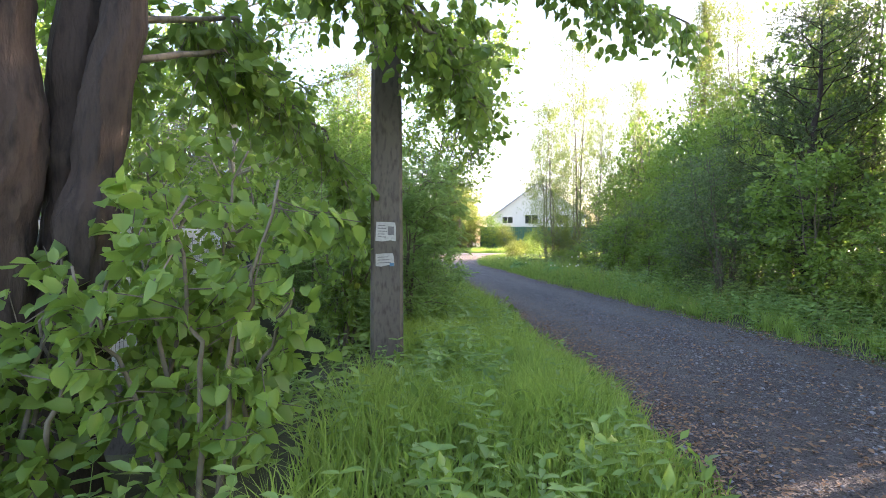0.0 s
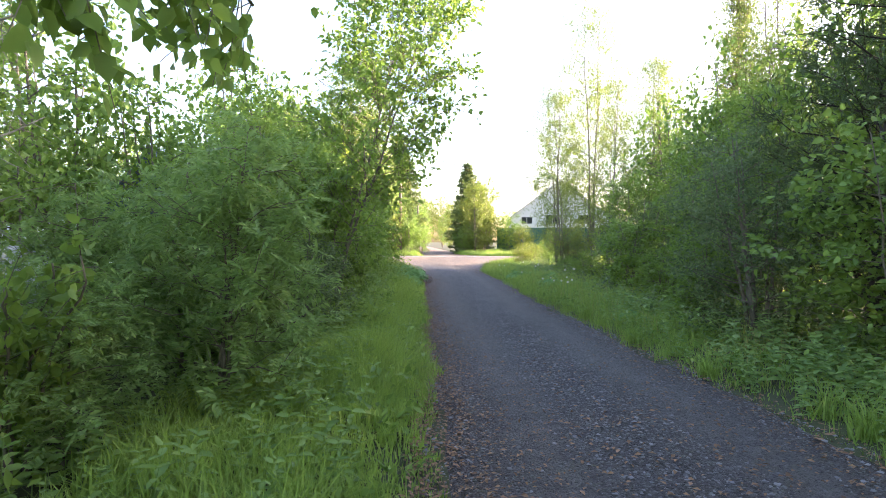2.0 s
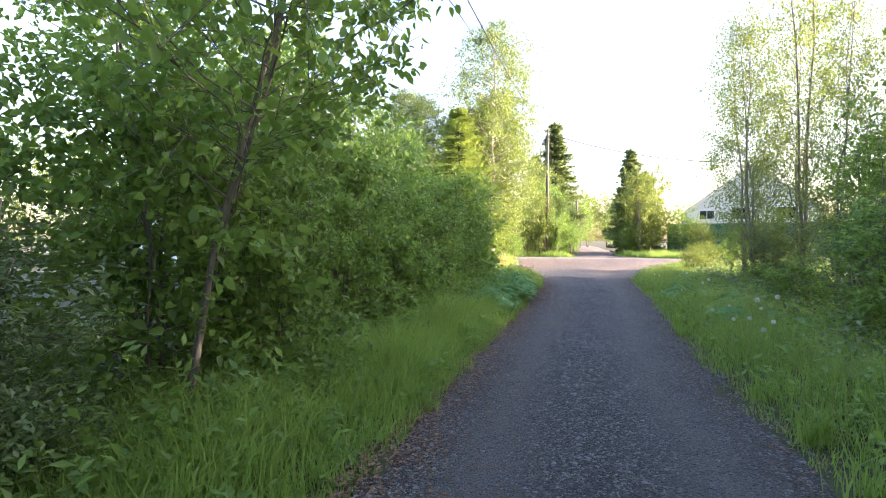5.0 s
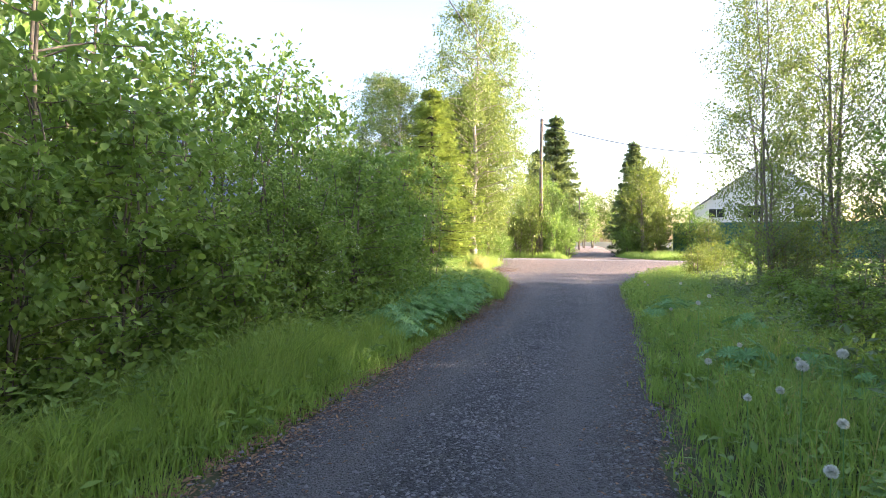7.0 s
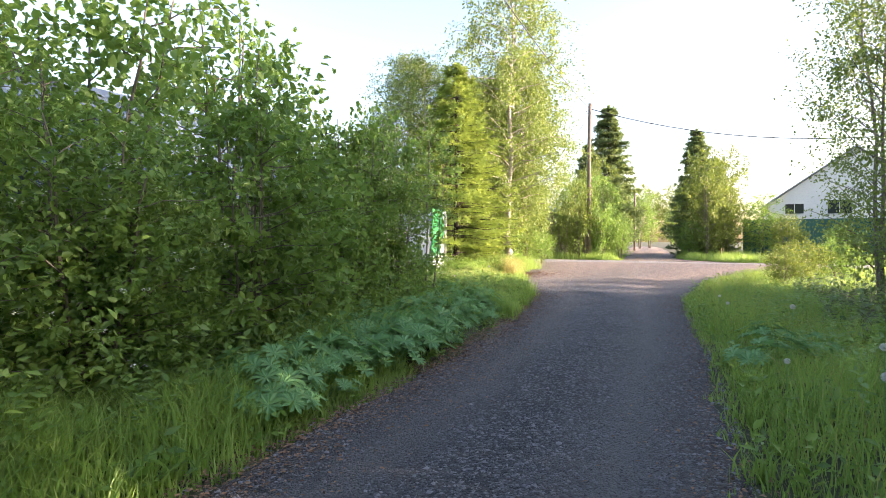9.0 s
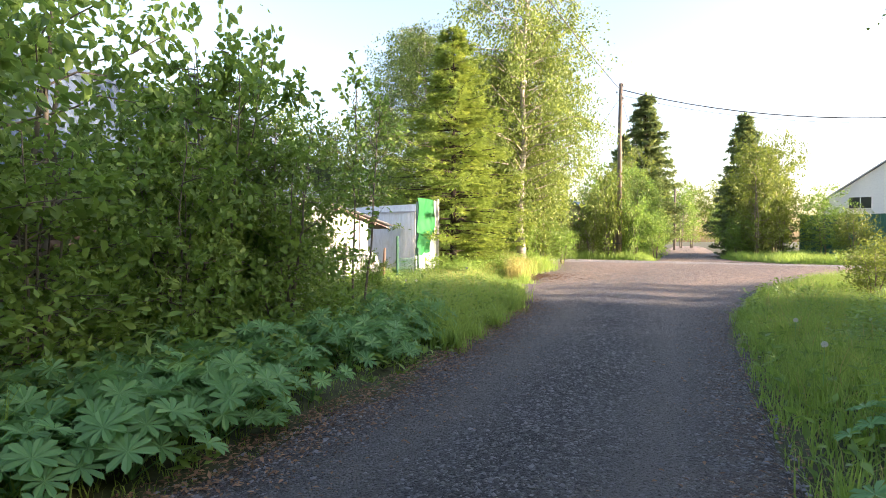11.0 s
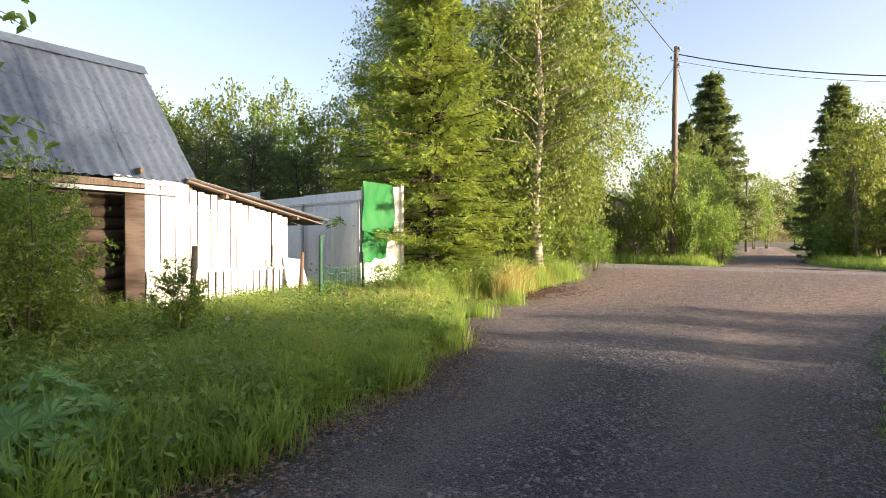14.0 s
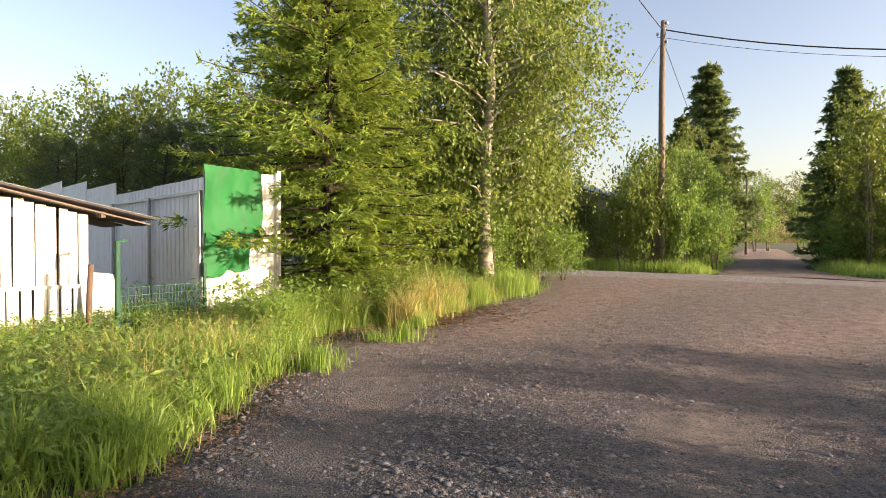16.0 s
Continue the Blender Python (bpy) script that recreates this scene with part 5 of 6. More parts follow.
# ---- the first trees beside the lane ----
def hanging(name, rng, paths, mat, size, per_m, parent, twig=(0.25, 0.7), spread=0.5, down=0.8):
    """Boughs along given paths, with drooping twigs full of leaves."""
    lp, ld = [], []
    for pts, r in paths:
        pts = np.array(pts, float)
        seg = np.concatenate([[0], np.cumsum(np.linalg.norm(np.diff(pts, axis=0), axis=1))])
        u = np.linspace(0, seg[-1], 14)
        path = np.stack([np.interp(u, seg, pts[:, c]) for c in range(3)], 1) + rng.normal(0, 0.03, (14, 3)) * np.linspace(0, 1, 14)[:, None]
        piece("bough", Geo().tube(path, r * (1 - 0.85 * np.linspace(0, 1, 14)) + 0.004, 6), "bark_grey", parent, smooth=True)
        g = Geo()
        for k in range(int(seg[-1] * per_m)):
            w = rng.uniform(0.25, 1.0) * seg[-1]
            b = np.array([np.interp(w, u, path[:, c]) for c in range(3)])
            d = rng.normal(0, spread, 3) + np.array([0, 0, -down])
            e = b + d / np.linalg.norm(d) * rng.uniform(*twig)
            g.tube([b, (b + e) / 2 + rng.normal(0, 0.02, 3), e], [0.004, 0.003, 0.002], 3, False)
            q = rng.uniform(0.15, 1, (11, 1))
            lp.append(b + (e - b) * q + rng.normal(0, 0.025, (11, 3)))
            ld.append(np.tile(d, (11, 1)) * 0.5 + rng.normal(0, 0.6, (11, 3)) + np.array([0, 0, -0.5]))
        piece("twigwork", g, "bark_grey", parent)["kind"] = "stuff"
    p, d = np.concatenate(lp), np.concatenate(ld)
    v, f = leaf_arrays(rng, p, d, size * rng.uniform(0.6, 1.2, len(p)), 0.74, 0.14, 0.3, True)
    piece(name, fast_mesh(name, v, f), mat, parent)["kind"] = "stuff"


def ridged(path, rings, rng, sides=44):
    """A trunk with deep furrows between long uneven bark ridges."""
    k = np.linspace(0, 1, 90)
    old = np.linspace(0, 1, len(path))
    c = np.stack([np.interp(k, old, path[:, q]) for q in range(3)], 1)
    rad = np.interp(k, old, rings)
    a = np.linspace(0, 2 * math.pi, sides, endpoint=False)
    aa, kk = np.meshgrid(a, k)
    ph = rng.uniform(0, 6.28, 4)
    warp = aa + 0.16 * np.sin(kk * 37 + ph[0]) + 0.1 * np.sin(kk * 83 + 2 * aa + ph[1])
    ridge = 1 - np.abs(np.sin(warp * 5.5 + ph[2])) ** 0.6 + 0.5 * np.sin(warp * 9 + kk * 61 + ph[3]) * np.sin(kk * 95 + aa * 3)
    rr = rad[:, None] * (0.92 + 0.13 * ridge)
    v = np.stack([c[:, :1] + rr * np.cos(aa), c[:, 1:2] + rr * np.sin(aa), np.broadcast_to(c[:, 2:], aa.shape)], -1).reshape(-1, 3)
    i, j = np.meshgrid(np.arange(len(k) - 1), np.arange(sides), indexing="ij")
    q = i * sides
    n = (j + 1) % sides
    return fast_mesh("trunk", v, np.stack([q + j, q + n, q + sides + n, q + sides + j], -1).reshape(-1, 4))


def twin_tree():
    rng = np.random.default_rng(11)
    t = thing("aspen", "old twin-trunked tree with rough bark and overhanging leafy boughs", "tree")
    for pts, r in ((((-2.1, 2.52, -0.1), (-2.08, 2.54, 0.8), (-2.04, 2.54, 2.0), (-2.12, 2.52, 4.0), (-2.3, 2.6, 7.0)), 0.21), (((-1.95, 2.75, -0.1), (-1.93, 2.75, 0.8), (-1.87, 2.8, 2.0), (-1.8, 2.9, 4.0), (-1.8, 3.0, 7.0)), 0.16), (((-1.8, 2.62, -0.1), (-1.77, 2.64, 0.6), (-1.72, 2.68, 1.6), (-1.58, 2.8, 2.8), (-1.3, 3.0, 4.5), (-1.2, 3.2, 7.0)), 0.15)):
        pts = np.array(pts)
        k = np.linspace(0, 1, 26)
        fine = np.stack([np.interp(k, np.linspace(0, 1, len(pts)), pts[:, c]) for c in range(3)], 1) + rng.normal(0, 0.012, (26, 3))
        rings = r * (1 - 0.5 * k) * (1 + 0.35 * np.exp(-k * 14)) + rng.normal(0, 0.008, 26)
        piece("trunk", ridged(fine, rings, rng), "bark", t, smooth=True)
    paths = (
        (((-1.5, 2.85, 2.9), (-0.7, 3.8, 3.3), (0.0, 4.6, 2.95), (0.35, 5.0, 2.5)), 0.03), (((-1.4, 2.9, 3.3), (-0.5, 4.2, 3.4), (0.2, 5.2, 3.1), (0.5, 5.9, 2.7)), 0.03),
        (((-1.35, 2.9, 3.6), (0.0, 4.2, 4.1), (1.4, 5.2, 3.75), (2.6, 5.9, 3.6)), 0.035),
        (((-1.3, 3.0, 4.2), (-0.4, 4.4, 4.4), (0.2, 5.6, 3.9), (0.4, 6.4, 3.6)), 0.03),
        (((-1.6, 2.8, 2.2), (-1.5, 3.8, 2.6), (-1.0, 4.7, 2.2), (-0.75, 5.2, 1.45)), 0.018),
        (((-2.0, 2.6, 3.0), (-2.6, 3.6, 3.4), (-2.7, 4.8, 3.0)), 0.03),
        (((-1.3, 3.0, 4.6), (-1.8, 4.4, 4.8), (-1.9, 6.0, 4.2)), 0.03),
        (((-1.3, 3.0, 5.0), (-0.3, 3.4, 5.6), (1.2, 3.6, 5.4)), 0.03),
        (((-1.9, 2.8, 2.6), (-2.4, 4.0, 3.0), (-3.0, 5.4, 2.7)), 0.025),
        (((-1.9, 2.8, 3.4), (-3.0, 3.8, 3.8), (-4.0, 4.8, 3.4)), 0.025),
        (((-1.7, 2.8, 2.4), (-1.5, 4.0, 2.9), (-1.6, 5.6, 2.6)), 0.02),
    )
    hanging("crown", rng, paths, "leaf_big", 0.105, 30, t)


def low_shrub(x, y, seed, h, n_label):
    rng = np.random.default_rng(seed)
    s = thing("sapling", n_label, "bush", "saplings by the first tree", at=pose(x, y, 0))
    paths = []
    for k in range(7):
        a = rng.uniform(0, 6.28)
        e = rng.uniform(0.2, 0.5)
        hh = h * rng.uniform(0.55, 1.0)
        paths.append((((math.cos(a) * 0.06, math.sin(a) * 0.06, 0), (math.cos(a) * e * 0.5, math.sin(a) * e * 0.5, hh * 0.6), (math.cos(a) * e, math.sin(a) * e, hh)), 0.012))
    hanging("foliage", rng, paths, "leaf_big", 0.09, 11, s, (0.12, 0.36), 0.8, 0.1)


twin_tree()
low_shrub(-1.3, 2.85, 3, 2.05, "leafy sapling with broad bright green leaves beside a trunk")
low_shrub(-1.0, 2.25, 4, 1.5, "low leafy sapling with broad bright green leaves")
low_shrub(-1.75, 3.5, 5, 1.1, "leafy sapling with broad green leaves below trees")
low_shrub(-1.15, 6.3, 6, 1.5, "leafy sapling with broad green leaves behind a pole")
low_shrub(-1.7, 2.1, 7, 1.3, "leafy sapling with broad green leaves at a tree foot")
thin = plant("birch", "thin young birch with white peeling bark", "tree", grow(68, 7.4, 1.5, 0.3, egg, 46, 10, 15, 0.6, 0.1, 0.5, 1, 0, 0.075, (0.02, 0.01), 0.6, 0.2), "leaf_big", 0.065, 0.7, "bark_birch")
put(thin, -2.85, 7.05, first=True, z=-1.15)

# ---- verge plants ----
def blade_arrays(rng, x, y, h, w, lean):
    """Bent grass blades: two joints and a tip each."""
    n = len(x)
    a, b = rng.uniform(0, 6.283, n), rng.uniform(0, 6.283, n)
    z = ground_z(x, y)
    base = np.stack([x, y, z - 0.01], 1)
    side = np.stack([np.cos(a), np.sin(a), 0 * a], 1) * w[:, None] / 2
    bend = np.stack([np.cos(b), np.sin(b), 0 * b], 1) * (h * lean)[:, None]
    up = np.stack([0 * h, 0 * h, h], 1)
    mid = base + up * 0.55 + bend * 0.3
    tip = base + up * (1 - 0.3 * lean[:, None]) + bend
    v = np.stack([base - side, base + side, mid + side * 0.8, mid - side * 0.8, tip], 1).reshape(-1, 3)
    i = np.arange(n)[:, None] * 5
    return v, np.concatenate([i + [0, 1, 2], i + [0, 2, 3], i + [3, 2, 4]], 1).reshape(-1, 3)


def scatter_on(rng, n, x0, x1, y0, y1, near, far, falloff=1.0):
    """Places between near and far metres outside the roads, thinning outwards."""
    x, y = rng.uniform(x0, x1, n), rng.uniform(y0, y1, n)
    o = outside(x, y)
    o = o + 0.16 * wave(x, y, 3.7) * wave(x, y + 2, 9.1)
    keep = (o > near) & (o < far) & (rng.uniform(0, 1, n) < np.exp(-np.maximum(o - 1.2, 0) * falloff))
    clump = 0.5 + 0.5 * wave(x, y, 2.3) * wave(x + 3, y, 5.1)
    keep &= rng.uniform(0, 1, n) < 0.35 + 0.9 * clump
    return x[keep], y[keep], o[keep]


def grass(name, label, seed, n, area, near, far, hmin, hmax, mat="grass", wide=0.008, falloff=1.0):
    rng = np.random.default_rng(seed)
    x, y, o = scatter_on(rng, n, *area, near, far, falloff)
    tall = np.clip(0.35 + o * 1.3, 0.3, 1.0) * (0.75 + 0.35 * wave(x, y, 1.4))
    h = rng.uniform(hmin, hmax, len(x)) * tall
    v, f = blade_arrays(rng, x, y, h, wide * rng.uniform(0.6, 1.4, len(x)), rng.uniform(0.1, 0.75, len(x)))
    tagged(piece(name, fast_mesh(name, v, f), mat), label, "grass", kind="stuff")


grass("grass_verge", "lush green roadside grass", 1, 85000, (-1.35, 1.9, -3, 13), -0.1, 2.05, 0.3, 0.68, wide=0.011, falloff=0.5)
grass("grass_verge", "long green grass along the hedge foot", 2, 70000, (-3.0, 1.0, 13, 22.5), -0.08, 2.0, 0.3, 0.72, wide=0.012, falloff=0.8)
grass("grass_verge", "short grass between lupins", 12, 14000, (-4.0, 0.2, 22.5, 29), -0.08, 2.4, 0.1, 0.24, falloff=0.6)
grass("grass_meadow", "tall sunlit meadow grass before the shed", 3, 95000, (-8.2, -0.5, 28, 38), -0.08, 7.0, 0.2, 0.6, falloff=0.12)
grass("grass_verge", "tall grass on the sunny verge", 4, 100000, (2.0, 7.5, 11, 42), -0.1, 2.6, 0.25, 0.62, wide=0.01, falloff=0.6)
grass("grass_verge", "short grass below nettles on the shaded verge", 15, 22000, (4.0, 7.5, -3, 12), -0.1, 1.2, 0.15, 0.35, wide=0.01, falloff=0.6)
grass("grass_corner", "rough grass round the lane corner", 5, 50000, (-12, -3.5, 36, 51), -0.1, 5.0, 0.25, 0.65, wide=0.012, falloff=0.25)
grass("grass_far", "grass along the far side of the road", 6, 80000, (-14, 12, 53, 66), -0.1, 5.0, 0.35, 0.8, wide=0.022, falloff=0.15)
grass("grass_far", "grass on the far right verge", 7, 30000, (3, 20, 36, 52), -0.1, 8.0, 0.25, 0.6, wide=0.016, falloff=0.1)
grass("grass_corner", "tall rank grass under the spruce", 13, 34000, (-7.4, -4.0, 36.2, 41.5), 0.05, 3.0, 0.5, 1.0, wide=0.01, falloff=0.1)
grass("dry_grass", "dry yellow grass stalks", 8, 9000, (-7, -2.5, 33, 41), -0.05, 3.0, 0.35, 0.75, "grass_dry", 0.007, 0.3)
grass("dry_grass", "pale grass stalks in the meadow", 14, 3500, (-8.0, -1.0, 28.5, 38), 0.2, 7.0, 0.45, 0.8, "grass_dry", 0.005, 0.1)
grass("dry_grass", "pale dry grass stalks on the verge", 9, 9000, (2.0, 6.0, 5, 40), 0.1, 2.0, 0.4, 0.75, "grass_dry", 0.005, 0.3)


def weeds(name, label, seed, n, area, near, far, size, mat="grass", falloff=0.6, rise=0.25):
    """Broad-leaved weeds: loose rosettes of leaves."""
    rng = np.random.default_rng(seed)
    x, y, o = scatter_on(rng, n, *area, near, far, falloff)
    k = 8
    z = ground_z(x, y)
    hh = rng.uniform(0.04, rise, len(x))
    p = np.stack([x, y, z], 1)[:, None] + np.stack([rng.normal(0, 0.04, (len(x), k)), rng.normal(0, 0.04, (len(x), k)), rng.uniform(0.1, 1, (len(x), k)) * hh[:, None]], -1)
    d = rng.normal(0, 1, (len(x), k, 3)) * np.array([1, 1, 0.4]) + np.array([0, 0, 0.35])
    v, f = leaf_arrays(rng, p.reshape(-1, 3), d.reshape(-1, 3), size * rng.uniform(0.6, 1.3, len(x) * k), 0.42, 0.12, 1.2)
    tagged(piece(name, fast_mesh(name, v, f), mat), label, "weeds", kind="stuff")


weeds("weeds", "low broad-leaved weeds among grass", 21, 4500, (-3.0, 1.9, -3, 29), 0.0, 2.7, 0.1, "leaf_bush", 0.25, 0.35)
weeds("weeds", "broad-leaved weeds on the verge", 22, 6000, (2.0, 8.0, -3, 42), 0.0, 4.0, 0.1, "leaf_bush", 0.25, 0.4)
weeds("weeds", "broad-leaved weeds in the meadow", 23, 9000, (-8.5, -0.5, 28, 38), 0.1, 8.0, 0.085, "leaf_bush", 0.05, 0.45)
weeds("weeds", "nettles and weeds below the trees", 24, 4500, (-13, -4, 36, 50), 0.2, 8.0, 0.12, "leaf_bush", 0.08, 0.8)
weeds("weeds", "tall leafy weeds at the lane corner", 27, 2600, (-7.2, -3.6, 35.8, 41.5), 0.15, 3.0, 0.1, "leaf_big", 0.1, 0.9)
weeds("hedge_shoots", "leafy shoots at the hedge foot", 28, 5200, (-4.5, 0.6, 10.5, 28), 0.55, 2.3, 0.1, "leaf_bush", 0.05, 1.0)
weeds("undergrowth", "dark undergrowth below the hedge", 25, 4500, (-7, 0, 10.5, 29), 1.2, 7.0, 0.11, "leaf_bush", 0.05, 0.5)
weeds("undergrowth", "dark undergrowth below the bushes", 26, 6000, (4.5, 14, 0, 38), 1.2, 9.0, 0.12, "leaf_grey", 0.05, 0.7)


def nettles(name, label, seed, n, area, near, far, tall, mat="leaf_rowan", falloff=0.3):
    """Upright weeds: tiers of paired pointed leaves round a straight stem."""
    rng = np.random.default_rng(seed)
    x, y, o = scatter_on(rng, n, *area, near, far, falloff)
    h = rng.uniform(0.5, 1.0, len(x)) * tall * np.clip(0.5 + o * 0.6, 0.5, 1.0)
    lean = rng.normal(0, 0.09, (len(x), 2))
    base = np.stack([x, y, ground_z(x, y)], 1)
    ps, ds, sz = [], [], []
    for k in range(14):
        u = (k // 2 + 1.4) / 8.4
        a = (k // 2) * 1.57 + (k % 2) * 3.14 + rng.uniform(-0.4, 0.4, len(x))
        up = np.stack([lean[:, 0] * u * h * 2, lean[:, 1] * u * h * 2, u * h], 1)
        ps.append(base + up)
        ds.append(np.stack([np.cos(a), np.sin(a), rng.uniform(-0.5, 0.25, len(x)) + 0.5 * u], 1))
        sz.append(h * 0.26 * (1.15 - 0.6 * u) * rng.uniform(0.8, 1.2, len(x)))
    v, f = leaf_arrays(rng, np.concatenate(ps), np.concatenate(ds), np.concatenate(sz), 0.5, 0.12, 1.5, True)
    ob = tagged(piece(name, fast_mesh(name, v, f), mat), label, "weeds", kind="stuff")
    top = base + np.stack([lean[:, 0] * h * 2, lean[:, 1] * h * 2, h], 1)
    side = np.array([0.003, 0.003, 0.0])
    v = np.stack([base - side, base + side, top], 1).reshape(-1, 3)
    piece("stalks", fast_mesh("stalks", v, np.arange(len(v)).reshape(-1, 3)), mat, ob)["kind"] = "stuff"


nettles("nettles", "dark green nettles along the shaded verge", 61, 1500, (4.2, 7.6, -2, 16), 0.12, 2.4, 0.62)
nettles("nettles", "leafy nettles on the verge below bushes", 62, 900, (3.0, 7.0, 16, 34), 0.6, 2.8, 0.5)
nettles("nettles", "leafy weeds among grass below the rowans", 63, 700, (-1.8, 1.3, 1, 13), 0.35, 2.8, 0.55)
nettles("nettles", "leafy weeds at the hedge foot", 64, 500, (-3.0, 0.6, 13, 22), 0.45, 1.8, 0.5)
nettles("nettles", "tall weeds in the meadow before the shed", 65, 900, (-8.0, -1.2, 28.5, 37), 0.4, 6.0, 0.5, falloff=0.1)
nettles("nettles", "tall weeds below the birches", 66, 900, (-9.5, -5.2, 38, 50), 0.3, 4.0, 0.8, falloff=0.1)


def lupin(seed):
    rng = np.random.default_rng(seed)
    root = thing("lupin", "lupin plant with fingered grey-green leaves at the lane edge", "plant", "lupins")
    for k in range(18):
        a, r, h = rng.uniform(0, 6.28), 0.44 * math.sqrt(rng.uniform(0.01, 1)), 0.0
        h = 0.46 - 0.6 * r + rng.uniform(-0.08, 0.08)
        c = np.array([math.cos(a) * r, math.sin(a) * r, h])
        g = Geo().tube([(0, 0, 0), (c[0] * 0.5, c[1] * 0.5, h * 0.75), c], [0.005, 0.004, 0.003], 3, False)
        t1 = np.array([math.cos(a), math.sin(a), -0.45 - 0.5 * r])
        t2 = np.array([-math.sin(a), math.cos(a), rng.uniform(-0.2, 0.2)])
        w = 6.283 * np.arange(10)[:, None] / 10
        d = unit(t1 * np.cos(w) + t2 * np.sin(w) + np.array([0, 0, 0.18]))
        nrm = np.cross(t1, t2)
        s = unit(np.cross(np.tile(nrm, (10, 1)), d))
        size = rng.uniform(0.10, 0.135, (10, 1))
        q = unit(np.cross(d, s))
        v = np.stack([np.tile(c, (10, 1)), c + size * (d * 0.45 + s * 0.13 + q * 0.05), c + size * (d * 0.8 + s * 0.15 + q * 0.04), c + size * (d - q * 0.06), c + size * (d * 0.8 - s * 0.15 + q * 0.04), c + size * (d * 0.45 - s * 0.13 + q * 0.05)], 1).reshape(-1, 3)
        i6 = np.arange(10)[:, None] * 6
        g.add(v, np.concatenate([i6 + [0, 1, 2, 3], i6 + [0, 3, 4, 5]]))
        piece("leaf", g, "leaf_lupin", root)
    return root


lup = [lupin(200 + i) for i in range(3)]
rl = random.Random(12)
rows = []
for i in range(120):
    y = rl.uniform(20.5, 28.6)
    rows.append((float(lane_left(y)) - rl.uniform(0.22, 1.9 if y > 22.5 else 1.0), y, rl.uniform(0.75, 1.15), rl.uniform(0.85, 1.15)))
for i in range(9):
    y = rl.uniform(8, 26)
    rows.append((float(lane_right(y)) + rl.uniform(0.5, 1.7), y, rl.uniform(0.7, 1.1), rl.uniform(0.8, 1.1)))
set_row(lup, rows)


def dandelion(h):
    rng = np.random.default_rng(300)
    root = thing("dandelion", "dandelion gone to a fluffy white seed head", "flower", "dandelion clocks")
    piece("stalk", Geo().tube([(0, 0, 0), (0.01, 0.005, h / 2), (0.015, 0, h)], [0.004, 0.0035, 0.003], 5), "leaf_lupin", root)
    d = unit(rng.normal(0, 1, (260, 3)))
    v, f = leaf_arrays(rng, np.array([0.015, 0, h]) + d * 0.006, d + rng.normal(0, 0.15, (260, 3)), 0.026, 0.32, 0.05)
    piece("seed_head", fast_mesh("seed_head", v, f), "blossom", root)
    return root


dan = [dandelion(0.5), dandelion(0.75), dandelion(0.62)]
set_row(dan, ((3.6, 18.4, 1.0, 1.0), (3.95, 16.8, 1.1, 1.0), (4.1, 16.6, 0.95, 1.0), (4.0, 17.6, 1.0, 1.0), (4.25, 17.3, 1.0, 1.0), (3.85, 15.9, 1.0, 1.0), (4.0, 19.6, 0.9, 1.0), (3.7, 20.8, 0.9, 1.0), (4.3, 18.6, 0.9, 1.0), (3.4, 22.6, 0.9, 1.0), (3.6, 24.2, 0.9, 1.0), (-3.4, 30.4, 0.9, 1.0), (-4.2, 31.2, 0.9, 1.0), (-2.9, 31.6, 0.9, 1.0), (3.0, 26.4, 0.9, 1.0), (2.9, 28.5, 0.9, 1.0), (3.9, 21.8, 0.9, 1.0), (3.75, 17.2, 0.9, 1.0)))


# ---- loose stones and litter ----
def stones(name, label, seed, n, y0, y1, small, large, mat="stone"):
    rng = np.random.default_rng(seed)
    y = rng.uniform(y0, y1, n)
    a, b = lane_left(y), lane_right(y)
    pick = rng.uniform(0, 1, n)
    u = np.where(pick < 0.4, rng.normal(0.5, 0.14, n), np.where(pick < 0.6, rng.beta(1, 7, n), np.where(pick < 0.72, 1 - rng.beta(1, 8, n), rng.uniform(0, 1, n))))
    u = np.clip(u, 0.01, 0.99)
    track = np.exp(-((u - 0.26) / 0.075) ** 2) + np.exp(-((u - 0.74) / 0.075) ** 2)
    bare = rng.uniform(0, 1, n) > 0.9 * track * (y < 36)
    y, a, b, u = y[bare], a[bare], b[bare], u[bare]
    n = len(y)
    x = a + (b - a) * u
    z = 0.03 * np.exp(-((u - 0.5) / 0.16) ** 2) - 0.012 * np.exp(-((u - 0.24) / 0.08) ** 2) - 0.012 * np.exp(-((u - 0.76) / 0.08) ** 2) + 0.006 * wave(x, y, 5.0) + 0.012 * wave(x + 5, y, 1.9) + hill(y)
    s = small + (large - small) * rng.uniform(0, 1, n) ** 4
    o = np.array([[1, 0, 0], [0.1, 1, 0.1], [-1, 0.1, 0], [0, -1, -0.1], [0, 0, 1], [0, 0, -1]], float)
    v = o[None] * rng.uniform(0.55, 1.1, (n, 6, 1)) + rng.normal(0, 0.15, (n, 6, 3))
    v = v * s[:, None, None] * np.array([1, 1, 0.55])
    w = rng.uniform(0, 6.283, n)
    c, sn = np.cos(w)[:, None], np.sin(w)[:, None]
    v = np.stack([v[..., 0] * c - v[..., 1] * sn, v[..., 0] * sn + v[..., 1] * c, v[..., 2]], -1)
    v = v + np.stack([x, y, z + s * 0.1], 1)[:, None]
    f = np.array([(0, 1, 4), (1, 2, 4), (2, 3, 4), (3, 0, 4)])
    f = (np.arange(n)[:, None, None] * 6 + f[None]).reshape(-1, 3)
    tagged(piece(name, fast_mesh(name, v.reshape(-1, 3), f), mat), label, "gravel", kind="stuff")


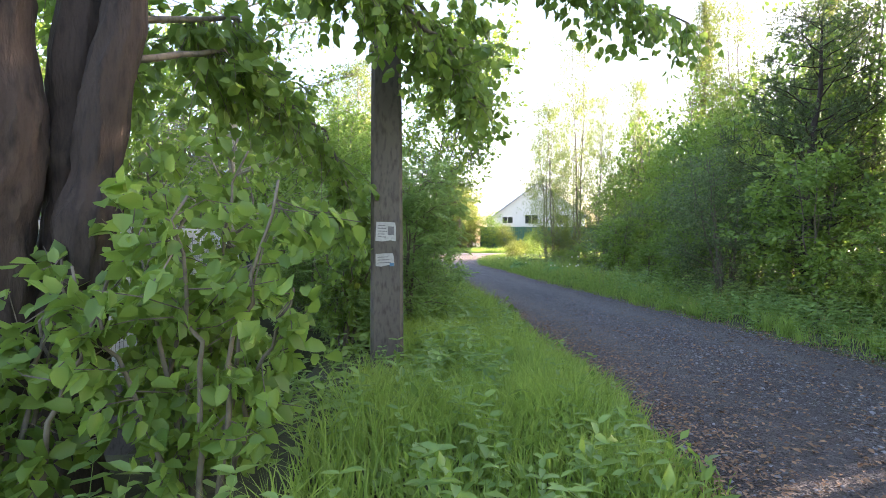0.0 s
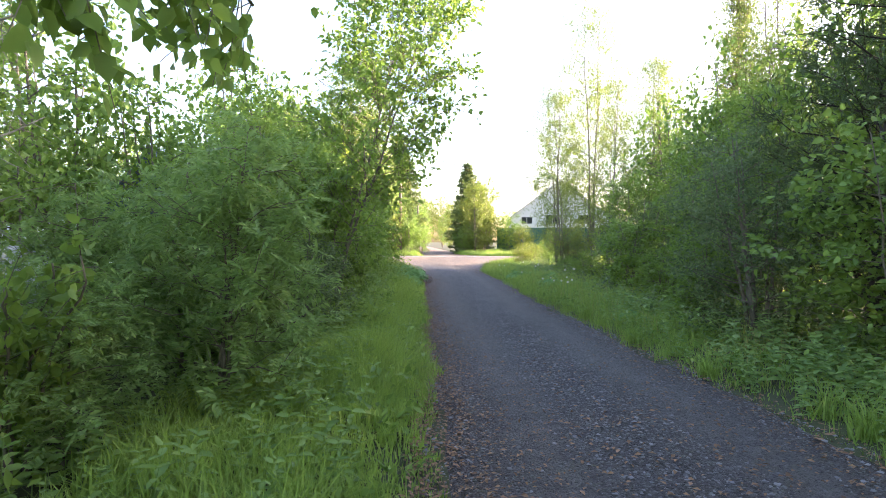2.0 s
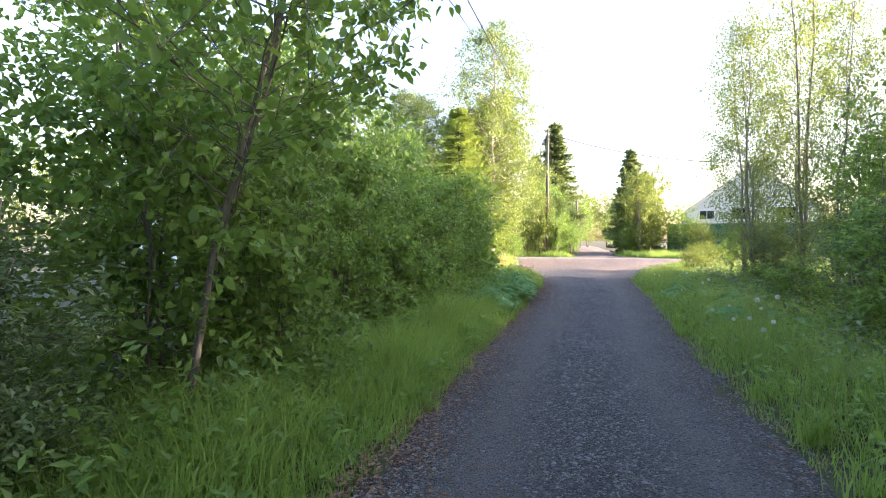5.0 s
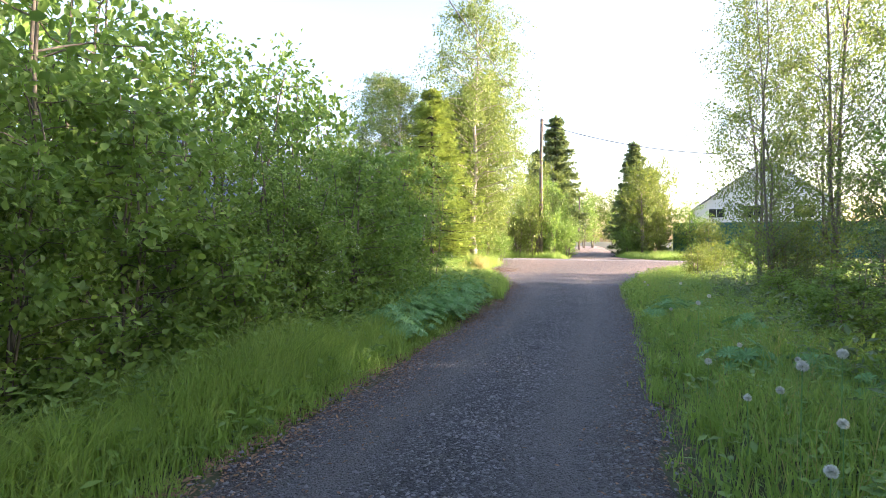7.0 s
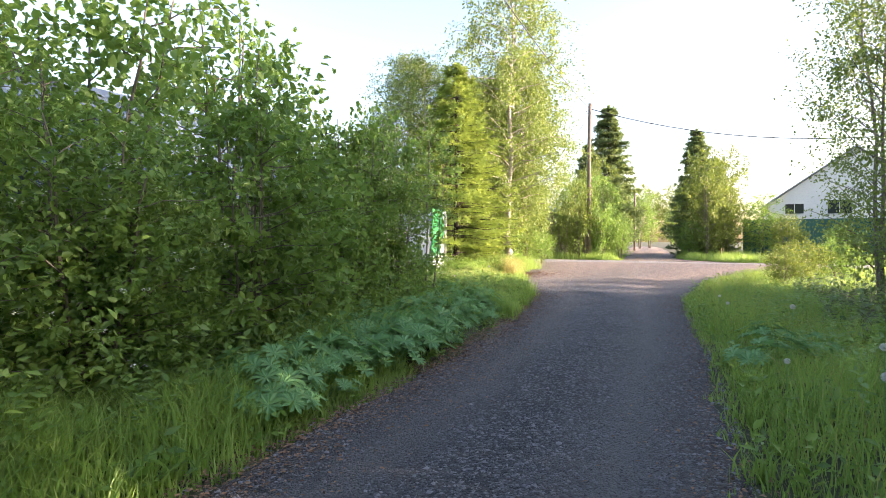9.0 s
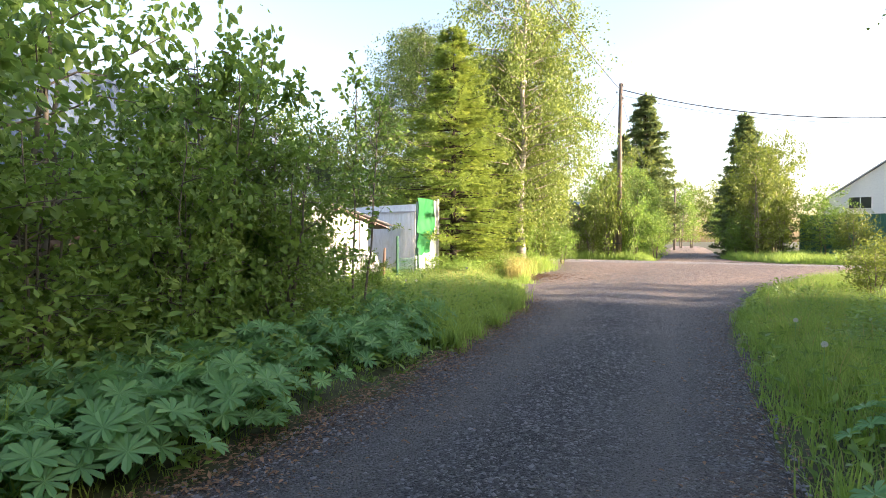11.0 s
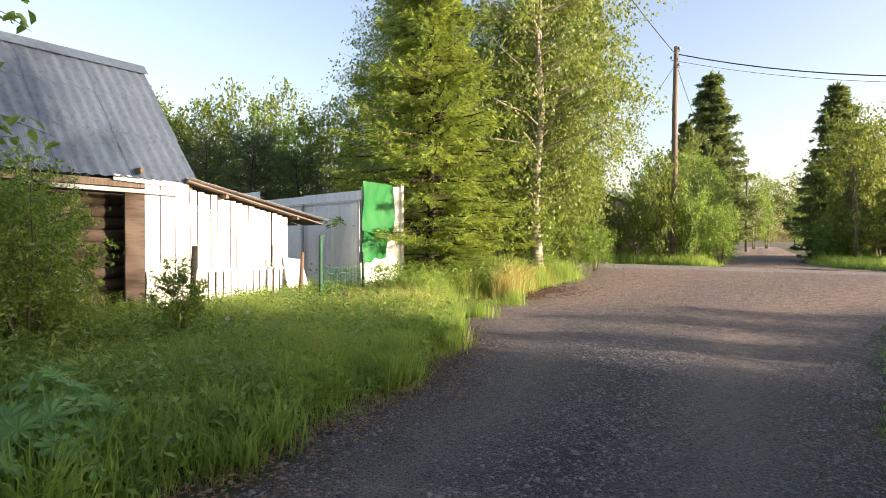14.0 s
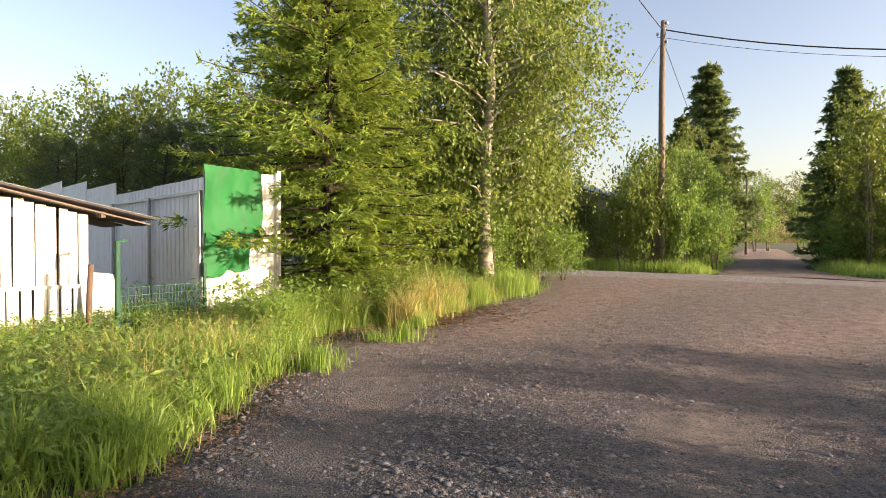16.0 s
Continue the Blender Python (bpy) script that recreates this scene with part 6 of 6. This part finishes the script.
stones("loose_gravel", "loose grey gravel stones on the lane", 31, 52000, 1, 38, 0.005, 0.026)
stones("loose_gravel", "loose gravel where the lane meets the road", 32, 30000, 33, 50, 0.007, 0.036)


def litter(seed, n, side, y0, y1):
    rng = np.random.default_rng(seed)
    y = rng.uniform(y0, y1, n)
    off = rng.gamma(1.7, 0.19, n) - 0.12
    x = lane_left(y) + off if side < 0 else lane_right(y) - off
    p = np.stack([x, y, np.full(n, 0.012) + rng.uniform(0, 0.012, n)], 1)
    d = rng.normal(0, 1, (n, 3)) * np.array([1, 1, 0.12])
    v, f = leaf_arrays(rng, p, d, rng.uniform(0.015, 0.05, n), 0.5, 0.15, 3.0)
    tagged(piece("leaf_litter", fast_mesh("leaf_litter", v, f), "litter"), "brown dead leaves and bark along the lane edge", "leaf litter", kind="stuff")


litter(41, 24000, -1, 1.5, 40)
litter(42, 4000, 1, 1.5, 34)


def lane_leaves(seed, n, y0, y1):
    """Fallen leaves strewn across the whole lane."""
    rng = np.random.default_rng(seed)
    y = y0 + (y1 - y0) * rng.beta(1, 2.2, n)
    u = rng.uniform(0.02, 0.98, n)
    x = lane_left(y) + (lane_right(y) - lane_left(y)) * u
    p = np.stack([x, y, 0.016 + 0.03 * np.exp(-((u - 0.5) / 0.16) ** 2) + rng.uniform(0, 0.01, n)], 1)
    d = rng.normal(0, 1, (n, 3)) * np.array([1, 1, 0.12])
    v, f = leaf_arrays(rng, p, d, rng.uniform(0.02, 0.06, n), 0.55, 0.2, 3.0)
    tagged(piece("leaf_litter", fast_mesh("leaf_litter", v, f), "litter"), "brown dead leaves strewn over the lane", "leaf litter", kind="stuff")


lane_leaves(45, 3800, 1.0, 13.0)


def dead_patch():
    """Trampled brown stalks where the verge runs out at the corner."""
    rng = np.random.default_rng(43)
    n = 2600
    p = np.stack([rng.normal(-4.8, 0.6, n), rng.normal(39.2, 1.7, n), rng.uniform(0.01, 0.05, n)], 1)
    d = rng.normal(0, 1, (n, 3)) * np.array([1, 1, 0.15])
    v, f = leaf_arrays(rng, p, d, rng.uniform(0.04, 0.17, n), 0.08, 0.1, 3.0)
    tagged(piece("dead_stalks", fast_mesh("dead_stalks", v, f), "litter"), "brown dead stalks trampled at the lane corner", "leaf litter", kind="stuff")


dead_patch()


def tufts(name, label, seed, mat, wide, rows):
    """Separate clumps of grass; each row: x, y, radius, height, blades."""
    rng = np.random.default_rng(seed)
    vs, fs, k = [], [], 0
    for x, y, r, h, n in rows:
        a, d = rng.uniform(0, 6.283, n), r * np.abs(rng.normal(0, 0.6, n))
        v, f = blade_arrays(rng, x + np.cos(a) * d, y + np.sin(a) * d, h * rng.uniform(0.4, 1.1, n), wide * rng.uniform(0.6, 1.4, n), rng.uniform(0.1, 0.8, n))
        vs.append(v)
        fs.append(f + k)
        k += len(v)
    tagged(piece(name, fast_mesh(name, np.concatenate(vs), np.concatenate(fs)), mat), label, "grass", kind="stuff")


tufts("grass_tuft", "green grass tufts growing out of gravel", 51, "grass", 0.011, ((-3.95, 37.4, 0.28, 0.38, 320), (-4.1, 37.0, 0.2, 0.3, 160), (-5.2, 40.2, 0.4, 0.6, 420), (-5.7, 42.0, 0.5, 0.75, 600), (-5.95, 44.0, 0.6, 0.85, 800), (-6.1, 45.1, 0.55, 0.7, 600), (-3.5, 35.4, 0.35, 0.45, 360), (-2.9, 33.6, 0.3, 0.4, 300), (-2.3, 31.8, 0.3, 0.4, 300), (-4.4, 38.4, 0.25, 0.4, 240)))
tufts("dry_tuft", "tall straw-yellow grass clumps at the corner", 52, "grass_dry", 0.009, ((-4.75, 38.4, 0.3, 0.85, 700), (-5.1, 39.4, 0.35, 1.0, 900), (-5.45, 40.6, 0.35, 0.9, 700), (-5.5, 38.0, 0.35, 0.7, 260), (-5.8, 42.6, 0.35, 0.75, 300), (-5.3, 36.6, 0.4, 0.6, 140)))
tufts("shoots", "sunlit green weeds below the spruce", 53, "leaf_yellow", 0.03, ((-5.9, 38.9, 0.6, 0.9, 420), (-6.3, 40.2, 0.6, 1.0, 420), (-6.4, 41.6, 0.6, 1.0, 420), (-5.6, 37.6, 0.5, 0.7, 300)))
edge_rng = random.Random(9)
edge_rows = []
for i in range(70):
    y = edge_rng.uniform(27.0, 37.0)
    edge_rows.append((float(lane_left(y)) - edge_rng.uniform(-0.05, 0.7), y, edge_rng.uniform(0.1, 0.25), edge_rng.uniform(0.28, 0.6), 75))
for i in range(50):
    y = edge_rng.uniform(6.0, 32.0)
    edge_rows.append((float(lane_right(y)) + edge_rng.uniform(-0.08, 0.4), y, edge_rng.uniform(0.1, 0.22), edge_rng.uniform(0.2, 0.45), 70))
tufts("grass_tuft", "long-bladed grass tufts leaning over the lane edge", 54, "grass", 0.012, edge_rows)
